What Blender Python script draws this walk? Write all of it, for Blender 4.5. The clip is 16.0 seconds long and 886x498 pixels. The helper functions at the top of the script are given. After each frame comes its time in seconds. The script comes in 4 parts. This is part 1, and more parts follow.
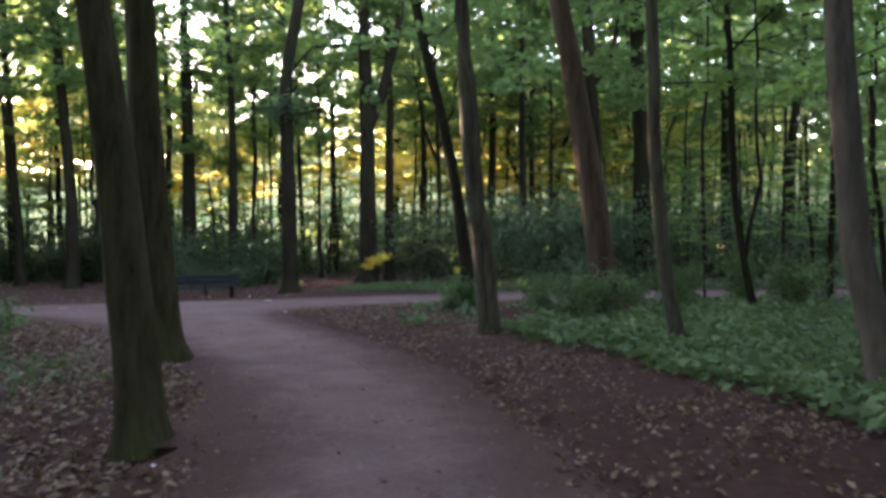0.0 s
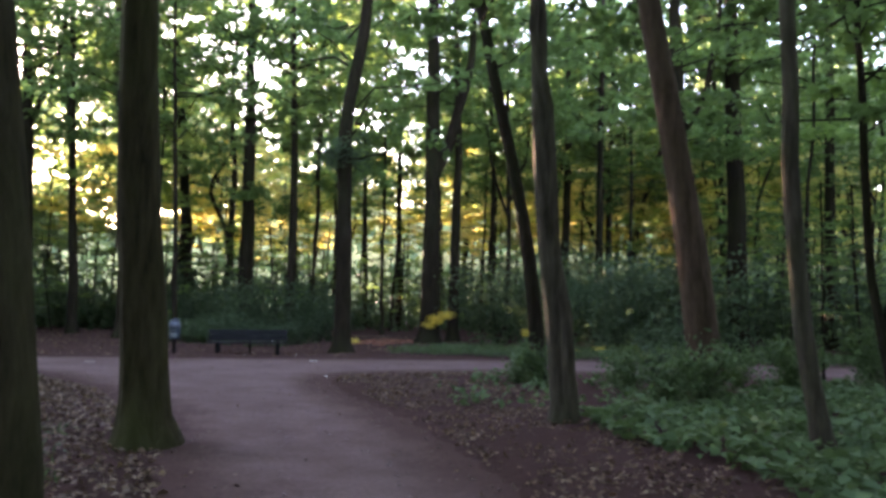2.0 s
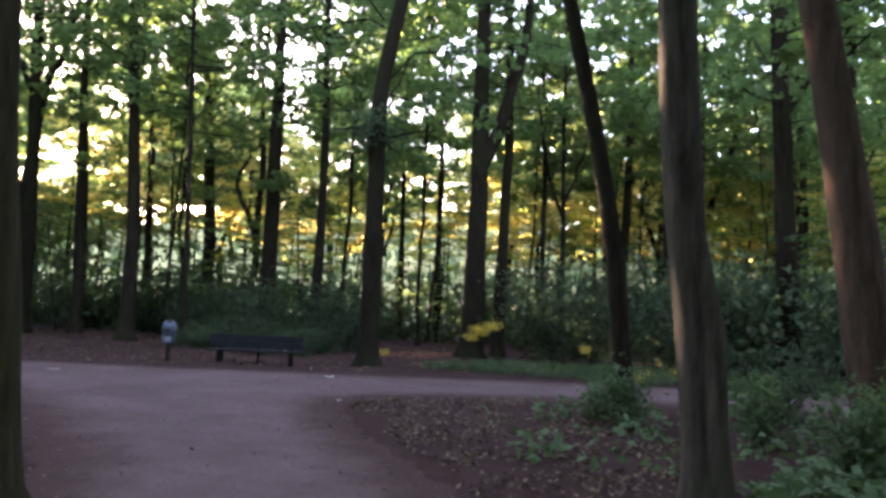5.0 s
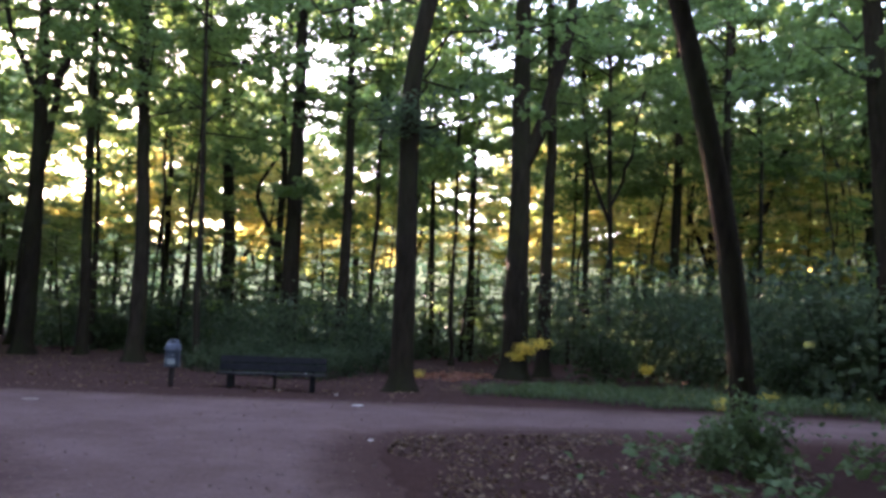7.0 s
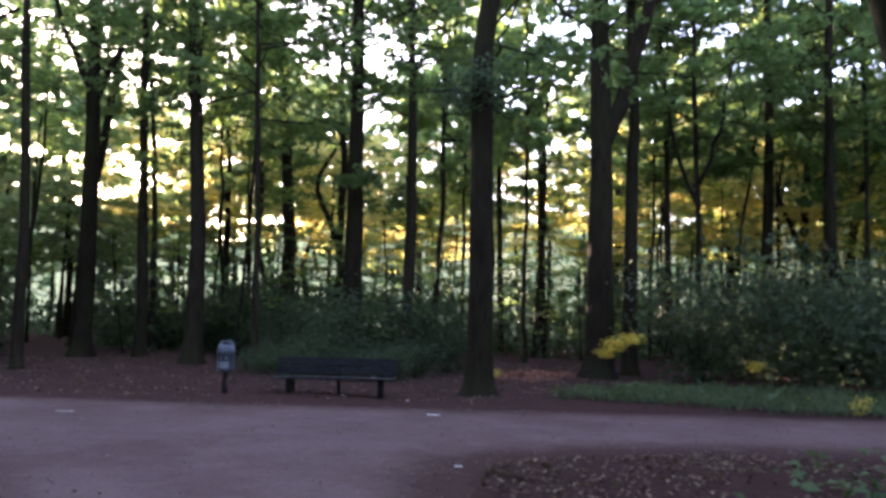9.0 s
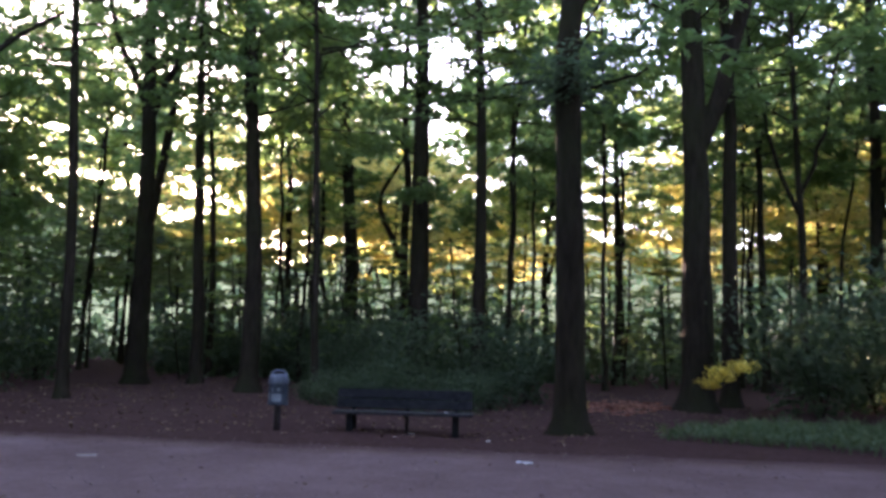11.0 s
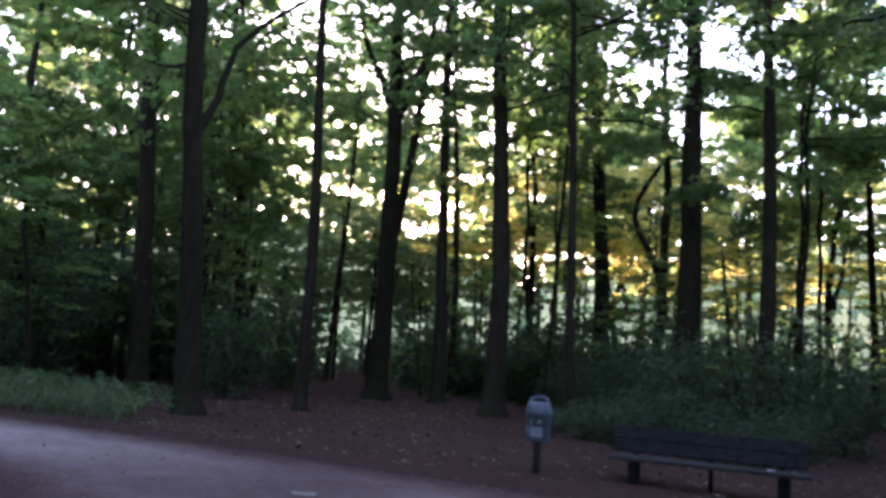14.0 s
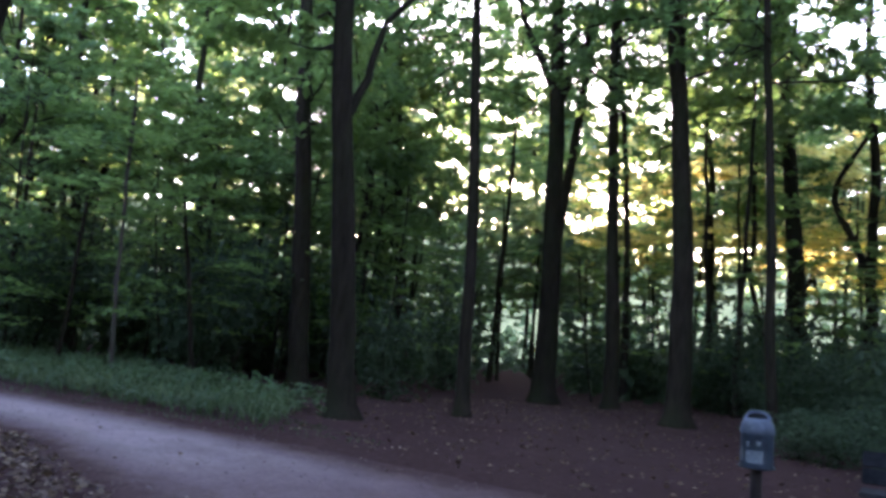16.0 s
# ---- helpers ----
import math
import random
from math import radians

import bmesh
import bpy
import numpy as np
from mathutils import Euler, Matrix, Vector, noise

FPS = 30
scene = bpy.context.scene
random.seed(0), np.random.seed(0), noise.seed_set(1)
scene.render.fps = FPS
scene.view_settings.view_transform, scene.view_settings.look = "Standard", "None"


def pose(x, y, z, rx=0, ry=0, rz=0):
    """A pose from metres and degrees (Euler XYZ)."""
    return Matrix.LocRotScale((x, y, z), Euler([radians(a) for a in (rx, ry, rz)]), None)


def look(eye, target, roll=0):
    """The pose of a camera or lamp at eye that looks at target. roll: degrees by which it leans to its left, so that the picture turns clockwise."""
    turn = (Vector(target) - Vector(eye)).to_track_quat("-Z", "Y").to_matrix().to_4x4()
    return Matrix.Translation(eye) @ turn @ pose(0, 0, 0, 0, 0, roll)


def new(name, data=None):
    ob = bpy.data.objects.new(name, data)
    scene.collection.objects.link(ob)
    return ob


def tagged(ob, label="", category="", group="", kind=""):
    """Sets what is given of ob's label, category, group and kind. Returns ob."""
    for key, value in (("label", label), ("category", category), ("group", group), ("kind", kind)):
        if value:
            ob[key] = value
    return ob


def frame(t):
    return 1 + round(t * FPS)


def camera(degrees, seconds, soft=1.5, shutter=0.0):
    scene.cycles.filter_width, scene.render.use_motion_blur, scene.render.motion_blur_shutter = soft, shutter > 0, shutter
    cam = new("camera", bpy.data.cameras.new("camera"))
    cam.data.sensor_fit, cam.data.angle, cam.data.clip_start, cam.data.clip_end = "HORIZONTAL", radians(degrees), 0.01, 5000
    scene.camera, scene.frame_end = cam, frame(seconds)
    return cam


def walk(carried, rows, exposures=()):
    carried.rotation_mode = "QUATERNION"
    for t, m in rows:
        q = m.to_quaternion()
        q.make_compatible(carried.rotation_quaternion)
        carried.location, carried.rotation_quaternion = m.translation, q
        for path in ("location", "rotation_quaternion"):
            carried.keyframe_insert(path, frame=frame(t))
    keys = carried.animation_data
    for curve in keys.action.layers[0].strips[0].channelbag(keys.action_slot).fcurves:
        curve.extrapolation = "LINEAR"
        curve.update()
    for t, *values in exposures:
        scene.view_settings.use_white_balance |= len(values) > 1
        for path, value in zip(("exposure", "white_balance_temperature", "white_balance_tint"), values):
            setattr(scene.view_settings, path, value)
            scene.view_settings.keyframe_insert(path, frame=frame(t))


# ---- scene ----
cam = camera(59.0, 16.0, soft=3.3, shutter=0.5)
PATH = [
    (0, (2.896, -0.594, 1.578), (2.502, 1.367, 1.575), -0.8),
    (0.5, (2.868, 0.025, 1.579), (2.437, 1.977, 1.646), -0.0),
    (1, (2.912, 0.732, 1.646), (2.426, 2.668, 1.765), 0.7),
    (1.5, (2.626, 1.361, 1.659), (2.104, 3.286, 1.797), 1.0),
    (2, (2.44, 2.039, 1.657), (1.873, 3.951, 1.798), 1.0),
    (2.5, (2.183, 2.618, 1.686), (1.599, 4.526, 1.823), 1.0),
    (3, (1.947, 3.338, 1.684), (1.337, 5.238, 1.823), 1.3),
    (3.5, (1.639, 3.941, 1.702), (1.027, 5.84, 1.843), 1.4),
    (4, (1.47, 4.661, 1.55), (0.837, 6.552, 1.708), 2.0),
    (6.5, (0.011, 7.926, 1.528), (-0.687, 9.791, 1.71), 2.4),
    (7, (-0.34, 8.568, 1.487), (-1.063, 10.421, 1.696), 2.3),
    (7.5, (-0.729, 9.133, 1.546), (-1.48, 10.974, 1.758), 2.3),
    (8, (-0.986, 9.613, 1.517), (-1.778, 11.439, 1.723), 1.9),
    (8.5, (-1.348, 10.076, 1.435), (-2.172, 11.887, 1.644), 2.3),
    (9, (-1.505, 10.407, 1.51), (-2.369, 12.2, 1.7), 1.4),
    (11.5, (-3.164, 12.617, 1.548), (-4.215, 14.299, 1.809), 1.8),
    (12, (-3.48, 12.952, 1.531), (-4.601, 14.587, 1.801), 2.2),
    (12.5, (-3.812, 13.313, 1.525), (-5.028, 14.877, 1.8), 2.9),
    (13, (-4.262, 13.649, 1.499), (-5.562, 15.142, 1.782), 3.6),
    (13.5, (-4.609, 13.935, 1.51), (-5.991, 15.353, 1.79), 4.2),
    (14, (-5.136, 14.323, 1.482), (-6.6, 15.657, 1.758), 4.2),
    (14.5, (-5.443, 14.599, 1.508), (-6.982, 15.849, 1.774), 4.4),
    (15, (-5.851, 14.897, 1.51), (-7.46, 16.055, 1.771), 4.8),
    (15.5, (-6.209, 15.119, 1.489), (-7.872, 16.201, 1.742), 4.8),
    (16, (-6.609, 15.353, 1.497), (-8.318, 16.362, 1.741), 4.6),
]
walk(cam, [(t, look(eye, target, roll)) for t, eye, target, roll in PATH], [(0.0, 4.86, 6950, 34), (2.5, 4.68, 6800, 36), (4.0, 4.66, 6700, 38), (9.0, 4.48, 6350, 45), (12.5, 4.26, 6100, 45), (14.0, 4.24, 6000, 42), (16.0, 4.48, 5850, 40)])

# ---- world and sun ----
SUN_AZ, SUN_EL = radians(-54.0), radians(7.6)
world = bpy.data.worlds.new("sky")
scene.world = world
world.use_nodes = True
wn = world.node_tree
wn.nodes.clear()
sky = wn.nodes.new("ShaderNodeTexSky")
sky.sky_type = "NISHITA"
sky.sun_disc = False
sky.sun_elevation, sky.sun_rotation = SUN_EL, SUN_AZ
sky.air_density, sky.dust_density = 1.0, 0.7
bg = wn.nodes.new("ShaderNodeBackground")
bg.inputs["Strength"].default_value = 0.15
wo = wn.nodes.new("ShaderNodeOutputWorld")
wn.links.new(sky.outputs[0], bg.inputs[0])
wn.links.new(bg.outputs[0], wo.inputs[0])
sun_data = bpy.data.lights.new("sun", "SUN")
sun_data.energy, sun_data.angle, sun_data.color = 5.0, radians(0.6), (1.0, 0.8, 0.55)
sun = new("sun", sun_data)
sun.matrix_world = look((0, 0, 60), (-math.sin(SUN_AZ) * 50, -math.cos(SUN_AZ) * 50, 60 - 50 * math.tan(SUN_EL)))

# ---- materials ----


class Mat:
    """A small node builder round one Principled shader."""

    def __init__(self, name):
        self.m = bpy.data.materials.new(name)
        self.m.use_nodes = True
        self.t = self.m.node_tree
        self.b = self.t.nodes["Principled BSDF"]
        self.out = self.t.nodes["Material Output"]

    def n(self, kind, **values):
        nd = self.t.nodes.new(kind)
        for k, v in values.items():
            nd.inputs[k.replace("_", " ")].default_value = v
        return nd

    def l(self, a, b):
        self.t.links.new(a, b)

    def noise(self, scale, detail=4.0, rough=0.6, stretch=None, coord="Object"):
        tc = self.n("ShaderNodeTexCoord")
        nd = self.n("ShaderNodeTexNoise", Scale=scale, Detail=detail, Roughness=rough)
        if stretch:
            mp = self.n("ShaderNodeMapping")
            mp.inputs["Scale"].default_value = stretch
            self.l(tc.outputs[coord], mp.inputs[0])
            self.l(mp.outputs[0], nd.inputs["Vector"])
        else:
            self.l(tc.outputs[coord], nd.inputs["Vector"])
        return nd.outputs["Fac"]

    def ramp(self, fac, *stops):
        nd = self.t.nodes.new("ShaderNodeValToRGB")
        els = nd.color_ramp.elements
        while len(els) < len(stops):
            els.new(0.5)
        for e, (p, c) in zip(els, stops):
            e.position, e.color = p, (*c, 1)
        self.l(fac, nd.inputs[0])
        return nd.outputs[0]

    def mix(self, fac, a, b):
        nd = self.t.nodes.new("ShaderNodeMix")
        nd.data_type = "RGBA"
        for sock, v in ((nd.inputs[0], fac), (nd.inputs[6], a), (nd.inputs[7], b)):
            if isinstance(v, (float, int)):
                sock.default_value = v
            elif isinstance(v, tuple):
                sock.default_value = (*v, 1)
            else:
                self.l(v, sock)
        return nd.outputs[2]

    def math(self, op, a, b=0.0):
        nd = self.t.nodes.new("ShaderNodeMath")
        nd.operation = op
        for sock, v in ((nd.inputs[0], a), (nd.inputs[1], b)):
            if isinstance(v, (float, int)):
                sock.default_value = v
            else:
                self.l(v, sock)
        return nd.outputs[0]

    def attr(self, name):
        nd = self.t.nodes.new("ShaderNodeAttribute")
        nd.attribute_name = name
        return nd.outputs["Fac"]

    def object_random(self):
        return self.t.nodes.new("ShaderNodeObjectInfo").outputs["Random"]

    def island_random(self):
        return self.t.nodes.new("ShaderNodeNewGeometry").outputs["Random Per Island"]

    def bump(self, h, strength=0.4, dist=0.02):
        nd = self.n("ShaderNodeBump", Strength=strength, Distance=dist)
        self.l(h, nd.inputs["Height"])
        self.l(nd.outputs[0], self.b.inputs["Normal"])

    def done(self, colour=None, rough=0.8, metal=0.0):
        if isinstance(colour, tuple):
            self.b.inputs["Base Color"].default_value = (*colour, 1)
        elif colour is not None:
            self.l(colour, self.b.inputs["Base Color"])
        if isinstance(rough, float):
            self.b.inputs["Roughness"].default_value = rough
        else:
            self.l(rough, self.b.inputs["Roughness"])
        self.b.inputs["Metallic"].default_value = metal
        return self.m


def bark_material(name, dark, light, moss):
    k = Mat(name)
    fine = k.noise(9.0, 6.0, 0.7, (1.0, 1.0, 0.18))
    broad = k.noise(0.9, 3.0, 0.6, (1.0, 1.0, 0.5))
    col = k.ramp(fine, (0.3, dark), (0.7, light))
    col = k.mix(k.math("MULTIPLY", k.object_random(), 0.4), col, (0.014, 0.012, 0.008))
    patch = k.math("MULTIPLY", k.ramp(broad, (0.45, (0, 0, 0)), (0.68, (1, 1, 1))), 0.65)
    col = k.mix(patch, col, moss)
    k.bump(fine, 0.9, 0.04)
    k.b.inputs["Specular IOR Level"].default_value = 0.04
    return k.done(col, 0.95)


def leaf_material(name, stops, glow, thin=0.45, own=0.5):
    """Leaves: gloss on top, light let through from behind."""
    k = Mat(name)
    pick = k.math("ADD", k.math("MULTIPLY", k.island_random(), 1.0 - own), k.math("MULTIPLY", k.object_random(), own))
    col = k.ramp(pick, *stops)
    k.b.inputs["Specular IOR Level"].default_value = 0.2
    k.done(col, 0.6)
    tl = k.n("ShaderNodeBsdfTranslucent")
    k.l(k.mix(0.5, col, glow), tl.inputs["Color"])
    mx = k.n("ShaderNodeMixShader", Fac=thin)
    k.l(k.b.outputs[0], mx.inputs[1])
    k.l(tl.outputs[0], mx.inputs[2])
    k.l(mx.outputs[0], k.out.inputs["Surface"])
    return k.m


BARK = bark_material("bark", (0.011, 0.0085, 0.006), (0.04, 0.03, 0.021), (0.024, 0.027, 0.012))
BARK_GREY = bark_material("bark_grey_green", (0.018, 0.015, 0.009), (0.08, 0.068, 0.037), (0.062, 0.07, 0.025))
BARK_RED = bark_material("bark_reddish", (0.045, 0.028, 0.019), (0.155, 0.1, 0.068), (0.078, 0.056, 0.036))
BARK_PALE = bark_material("bark_pale_grey", (0.045, 0.036, 0.029), (0.15, 0.122, 0.095), (0.085, 0.08, 0.055))
BARK_MID = bark_material("bark_furrowed_grey", (0.026, 0.022, 0.016), (0.13, 0.11, 0.079), (0.068, 0.071, 0.038))
LEAF = leaf_material("leaf_green", ((0.0, (0.026, 0.055, 0.02)), (0.5, (0.056, 0.105, 0.034)), (1.0, (0.10, 0.165, 0.05))), (0.27, 0.44, 0.12), 0.5)
LEAF_LIGHT = leaf_material("leaf_light_green", ((0.0, (0.045, 0.085, 0.025)), (0.5, (0.088, 0.155, 0.042)), (1.0, (0.15, 0.225, 0.06))), (0.36, 0.54, 0.13), 0.5)
# Gold and lime leaves: low sunlight is put into these raised colours.
LEAF_SUN_GOLD = leaf_material("leaf_sunlit_gold", ((0.0, (0.36, 0.39, 0.09)), (0.5, (0.58, 0.53, 0.13)), (1.0, (0.7, 0.53, 0.19))), (0.97, 0.86, 0.32), 0.62)
LEAF_SUN_LIME = leaf_material("leaf_sunlit_lime", ((0.0, (0.13, 0.2, 0.05)), (0.5, (0.24, 0.31, 0.07)), (1.0, (0.4, 0.4, 0.09))), (0.65, 0.72, 0.2), 0.6)
# Distance haze is painted in by a paler leaf colour.
LEAF_HAZE = leaf_material("leaf_far_haze", ((0.0, (0.11, 0.165, 0.085)), (0.6, (0.15, 0.21, 0.105)), (1.0, (0.20, 0.25, 0.11))), (0.42, 0.56, 0.22), 0.5)
# Sunbeam painted as leaf colour, so that shaded sprigs look lit.
LEAF_SUN_YELLOW = leaf_material("leaf_sunbeam_yellow", ((0.0, (0.55, 0.42, 0.06)), (0.6, (0.78, 0.6, 0.09)), (1.0, (0.85, 0.68, 0.16))), (0.9, 0.7, 0.15), 0.4)
LEAF_DARK = leaf_material("leaf_dark_shrub", ((0.0, (0.02, 0.038, 0.019)), (0.6, (0.042, 0.066, 0.032)), (1.0, (0.075, 0.105, 0.05))), (0.15, 0.25, 0.12), 0.42)
HERB = leaf_material("herb_green", ((0.0, (0.047, 0.086, 0.036)), (0.5, (0.08, 0.138, 0.056)), (1.0, (0.14, 0.212, 0.088))), (0.18, 0.26, 0.08), 0.3)
GRASS = leaf_material("grass_green", ((0.0, (0.034, 0.064, 0.032)), (0.6, (0.062, 0.104, 0.05)), (1.0, (0.13, 0.16, 0.07))), (0.2, 0.28, 0.08), 0.3)
# Reddish leaf colour brightened to carry a patch of sunlight.
SUNLIT_RED = leaf_material("sunlit_red_leaf", ((0.0, (0.15, 0.055, 0.038)), (0.5, (0.28, 0.11, 0.075)), (1.0, (0.42, 0.19, 0.12))), (0.4, 0.16, 0.08), 0.15, 0.0)
DRY = leaf_material("dry_leaf", ((0.0, (0.055, 0.03, 0.024)), (0.45, (0.11, 0.066, 0.046)), (0.85, (0.18, 0.118, 0.074)), (1.0, (0.27, 0.2, 0.135))), (0.3, 0.2, 0.1), 0.15, 0.0)


def soil_material():
    k = Mat("forest_soil")
    grain = k.noise(7.0, 8.0, 0.75)
    broad = k.noise(0.35, 4.0, 0.6)
    col = k.ramp(grain, (0.3, (0.034, 0.018, 0.0158)), (0.55, (0.062, 0.0335, 0.0285)), (0.75, (0.105, 0.059, 0.05)))
    col = k.mix(k.math("MULTIPLY", broad, 0.55), col, (0.04, 0.0165, 0.015))
    green = k.mix(grain, (0.045, 0.085, 0.03), (0.10, 0.16, 0.05))
    col = k.mix(k.attr("green"), col, green)
    k.bump(grain, 0.8, 0.05)
    k.b.inputs["Specular IOR Level"].default_value = 0.04
    return k.done(col, 0.95)


def path_material():
    k = Mat("path_packed_earth")
    grain = k.noise(22.0, 8.0, 0.75)
    broad = k.noise(0.5, 5.0, 0.65)
    worn = k.noise(1.6, 5.0, 0.7)
    grit = k.noise(60.0, 3.0, 0.6)
    col = k.ramp(grain, (0.3, (0.098, 0.062, 0.058)), (0.7, (0.178, 0.117, 0.11)))
    # Pale gravel dust of the western road, with open-sky brightness put in.
    skylit_dust = k.ramp(grain, (0.3, (0.22, 0.162, 0.155)), (0.7, (0.4, 0.31, 0.295)))
    col = k.mix(k.math("MULTIPLY", k.attr("gravel"), k.ramp(worn, (0.3, (0.35, 0.35, 0.35)), (0.62, (1, 1, 1)))), col, skylit_dust)
    col = k.mix(k.math("MULTIPLY", k.ramp(grit, (0.6, (0, 0, 0)), (0.72, (1, 1, 1))), 0.35), col, (0.24, 0.17, 0.155))
    damp = k.ramp(grain, (0.3, (0.06, 0.036, 0.0335)), (0.7, (0.118, 0.073, 0.068)))
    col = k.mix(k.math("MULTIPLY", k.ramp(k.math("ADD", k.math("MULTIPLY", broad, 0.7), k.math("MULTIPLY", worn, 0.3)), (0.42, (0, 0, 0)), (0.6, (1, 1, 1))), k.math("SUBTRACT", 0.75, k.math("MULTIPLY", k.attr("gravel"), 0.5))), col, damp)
    edge = k.math("ADD", k.attr("edge"), k.math("MULTIPLY", k.math("SUBTRACT", worn, 0.5), 1.0))
    col = k.mix(k.ramp(edge, (0.1, (0, 0, 0)), (0.85, (1, 1, 1))), col, k.ramp(grain, (0.3, (0.034, 0.018, 0.0158)), (0.7, (0.092, 0.051, 0.044))))
    k.bump(grain, 0.45, 0.02)
    k.b.inputs["Specular IOR Level"].default_value = 0.04
    return k.done(col, 0.92)


SOIL, PATH_EARTH = soil_material(), path_material()


def paint(name, a, b, rough=0.5, metal=0.0, scale=12.0):
    k = Mat(name)
    f = k.noise(scale, 5.0, 0.65)
    k.bump(f, 0.15, 0.004)
    k.b.inputs["Specular IOR Level"].default_value = 0.05 if rough > 0.7 else 0.3
    return k.done(k.ramp(f, (0.35, a), (0.7, b)), rough, metal)


BENCH_WOOD = paint("bench_slat_paint", (0.011, 0.011, 0.0125), (0.03, 0.03, 0.032), 0.85)
BENCH_SEAT = paint("bench_seat_worn", (0.022, 0.022, 0.023), (0.06, 0.058, 0.056), 0.75)
BENCH_IRON = paint("bench_iron", (0.007, 0.007, 0.008), (0.018, 0.018, 0.018), 0.8)
BIN_PAINT = paint("bin_grey_blue_paint", (0.018, 0.026, 0.038), (0.05, 0.067, 0.086), 0.5, 0.0, 6.0)
# Hood and collar are paler than the body.
BIN_HOOD = paint("bin_hood_pale", (0.058, 0.07, 0.095), (0.13, 0.147, 0.18), 0.5, 0.0, 9.0)
BIN_POST = paint("bin_post_dark", (0.018, 0.012, 0.012), (0.038, 0.026, 0.025), 0.7)
# Shade inside the bin's mouth, as one near-black colour.
BLACK = paint("opening_shade", (0.008, 0.008, 0.009), (0.015, 0.015, 0.015), 0.9)
STICKER = paint("sticker_white", (0.13, 0.155, 0.175), (0.28, 0.3, 0.31), 0.7, 0.0, 30.0)
PAPER = paint("litter_white", (0.55, 0.53, 0.52), (0.75, 0.74, 0.72), 0.7)

# ---- mesh helpers ----
RNG = np.random.default_rng(7)


def mesh_from(name, verts, faces, material, smooth=False):
    me = bpy.data.meshes.new(name)
    verts, faces = np.asarray(verts, np.float32), np.asarray(faces, np.int32)
    k = faces.shape[1]
    me.vertices.add(len(verts))
    me.vertices.foreach_set("co", verts.ravel())
    me.loops.add(faces.size)
    me.loops.foreach_set("vertex_index", faces.ravel())
    me.polygons.add(len(faces))
    me.polygons.foreach_set("loop_start", np.arange(0, faces.size, k, dtype=np.int32))
    me.update(calc_edges=True)
    me.materials.append(material)
    if smooth:
        me.polygons.foreach_set("use_smooth", np.ones(len(faces), bool))
    me.validate()
    return me


def part(name, data, parent, label=""):
    """Links mesh data as ONE part under a thing or a part."""
    if isinstance(data, bpy.types.Mesh):
        ob = new(name, data)
    else:
        bm, material = data
        me = bpy.data.meshes.new(name)
        bm.to_mesh(me)
        bm.free()
        me.materials.append(material)
        ob = new(name, me)
    ob.parent = parent
    return tagged(ob, label)


def tube(points, radii, sides=10, flare=0.0, seed=0):
    """A tapered, slightly uneven tube along a line of points; verts and quads."""
    pts = np.asarray(points, float)
    rng = np.random.default_rng(seed)
    ang = np.linspace(0, 2 * np.pi, sides, endpoint=False)
    lobes = 1 + 0.06 * rng.standard_normal(sides)
    verts = []
    for i, (p, r) in enumerate(zip(pts, radii)):
        d = pts[min(i + 1, len(pts) - 1)] - pts[max(i - 1, 0)]
        d = d / (np.linalg.norm(d) + 1e-9)
        u = np.cross(d, (0.31, 0.95, 0.02))
        u /= np.linalg.norm(u)
        w = np.cross(d, u)
        ring = r * lobes * (1 + 0.03 * rng.standard_normal(sides))
        if flare and p[2] < 0.7:
            k = max(0.0, 1 - max(p[2], 0) / 0.7) ** 2
            ring = ring * (1 + k * (flare + 0.35 * flare * np.sin(ang * 3 + seed) + 0.3 * flare * np.sin(ang * 5 + 2 * seed)))
        verts.append(p + ring[:, None] * (np.cos(ang)[:, None] * u + np.sin(ang)[:, None] * w))
    verts = np.concatenate(verts)
    n, faces = len(pts), []
    for i in range(n - 1):
        for j in range(sides):
            k = (j + 1) % sides
            faces.append((i * sides + j, i * sides + k, (i + 1) * sides + k, (i + 1) * sides + j))
    return verts, np.array(faces)


def join(parts_):
    vs, fs, n = [], [], 0
    for v, f in parts_:
        vs.append(v)
        fs.append(f + n)
        n += len(v)
    return np.concatenate(vs), np.concatenate(fs)


def leaves(centres, length, width, rng, flat=0.5, droop=0.0, heading=None):
    """One bent four-cornered leaf at each centre."""
    n = len(centres)
    az = rng.uniform(0, 2 * np.pi, n) if heading is None else heading
    tilt = rng.normal(-droop, flat, n)
    d = np.stack([np.cos(az) * np.cos(tilt), np.sin(az) * np.cos(tilt), np.sin(tilt)], 1)
    s = np.cross(d, rng.normal(0, 0.55, (n, 3)) + (0, 0, 1.0))
    s /= np.linalg.norm(s, axis=1, keepdims=True) + 1e-9
    up = np.cross(s, d)
    size = rng.uniform(0.65, 1.35, n)[:, None]
    a = centres - d * length * size * 0.5
    b = centres + d * length * size * 0.5 - up * length * 0.1
    l_ = centres - s * width * size * 0.5 + up * length * 0.12
    r_ = centres + s * width * size * 0.5 + up * length * 0.12
    verts = np.stack([a, r_, b, l_], 1).reshape(-1, 3)
    return verts, np.arange(4 * n).reshape(-1, 4)


def leafy_mesh(name, leaf_part, wood_part, material):
    v, f = join([leaf_part, wood_part])
    me = mesh_from(name, v, f, material)
    me.materials.append(BARK)
    slot = np.zeros(len(f), np.int32)
    slot[len(leaf_part[1]):] = 1
    me.polygons.foreach_set("material_index", slot)
    return me


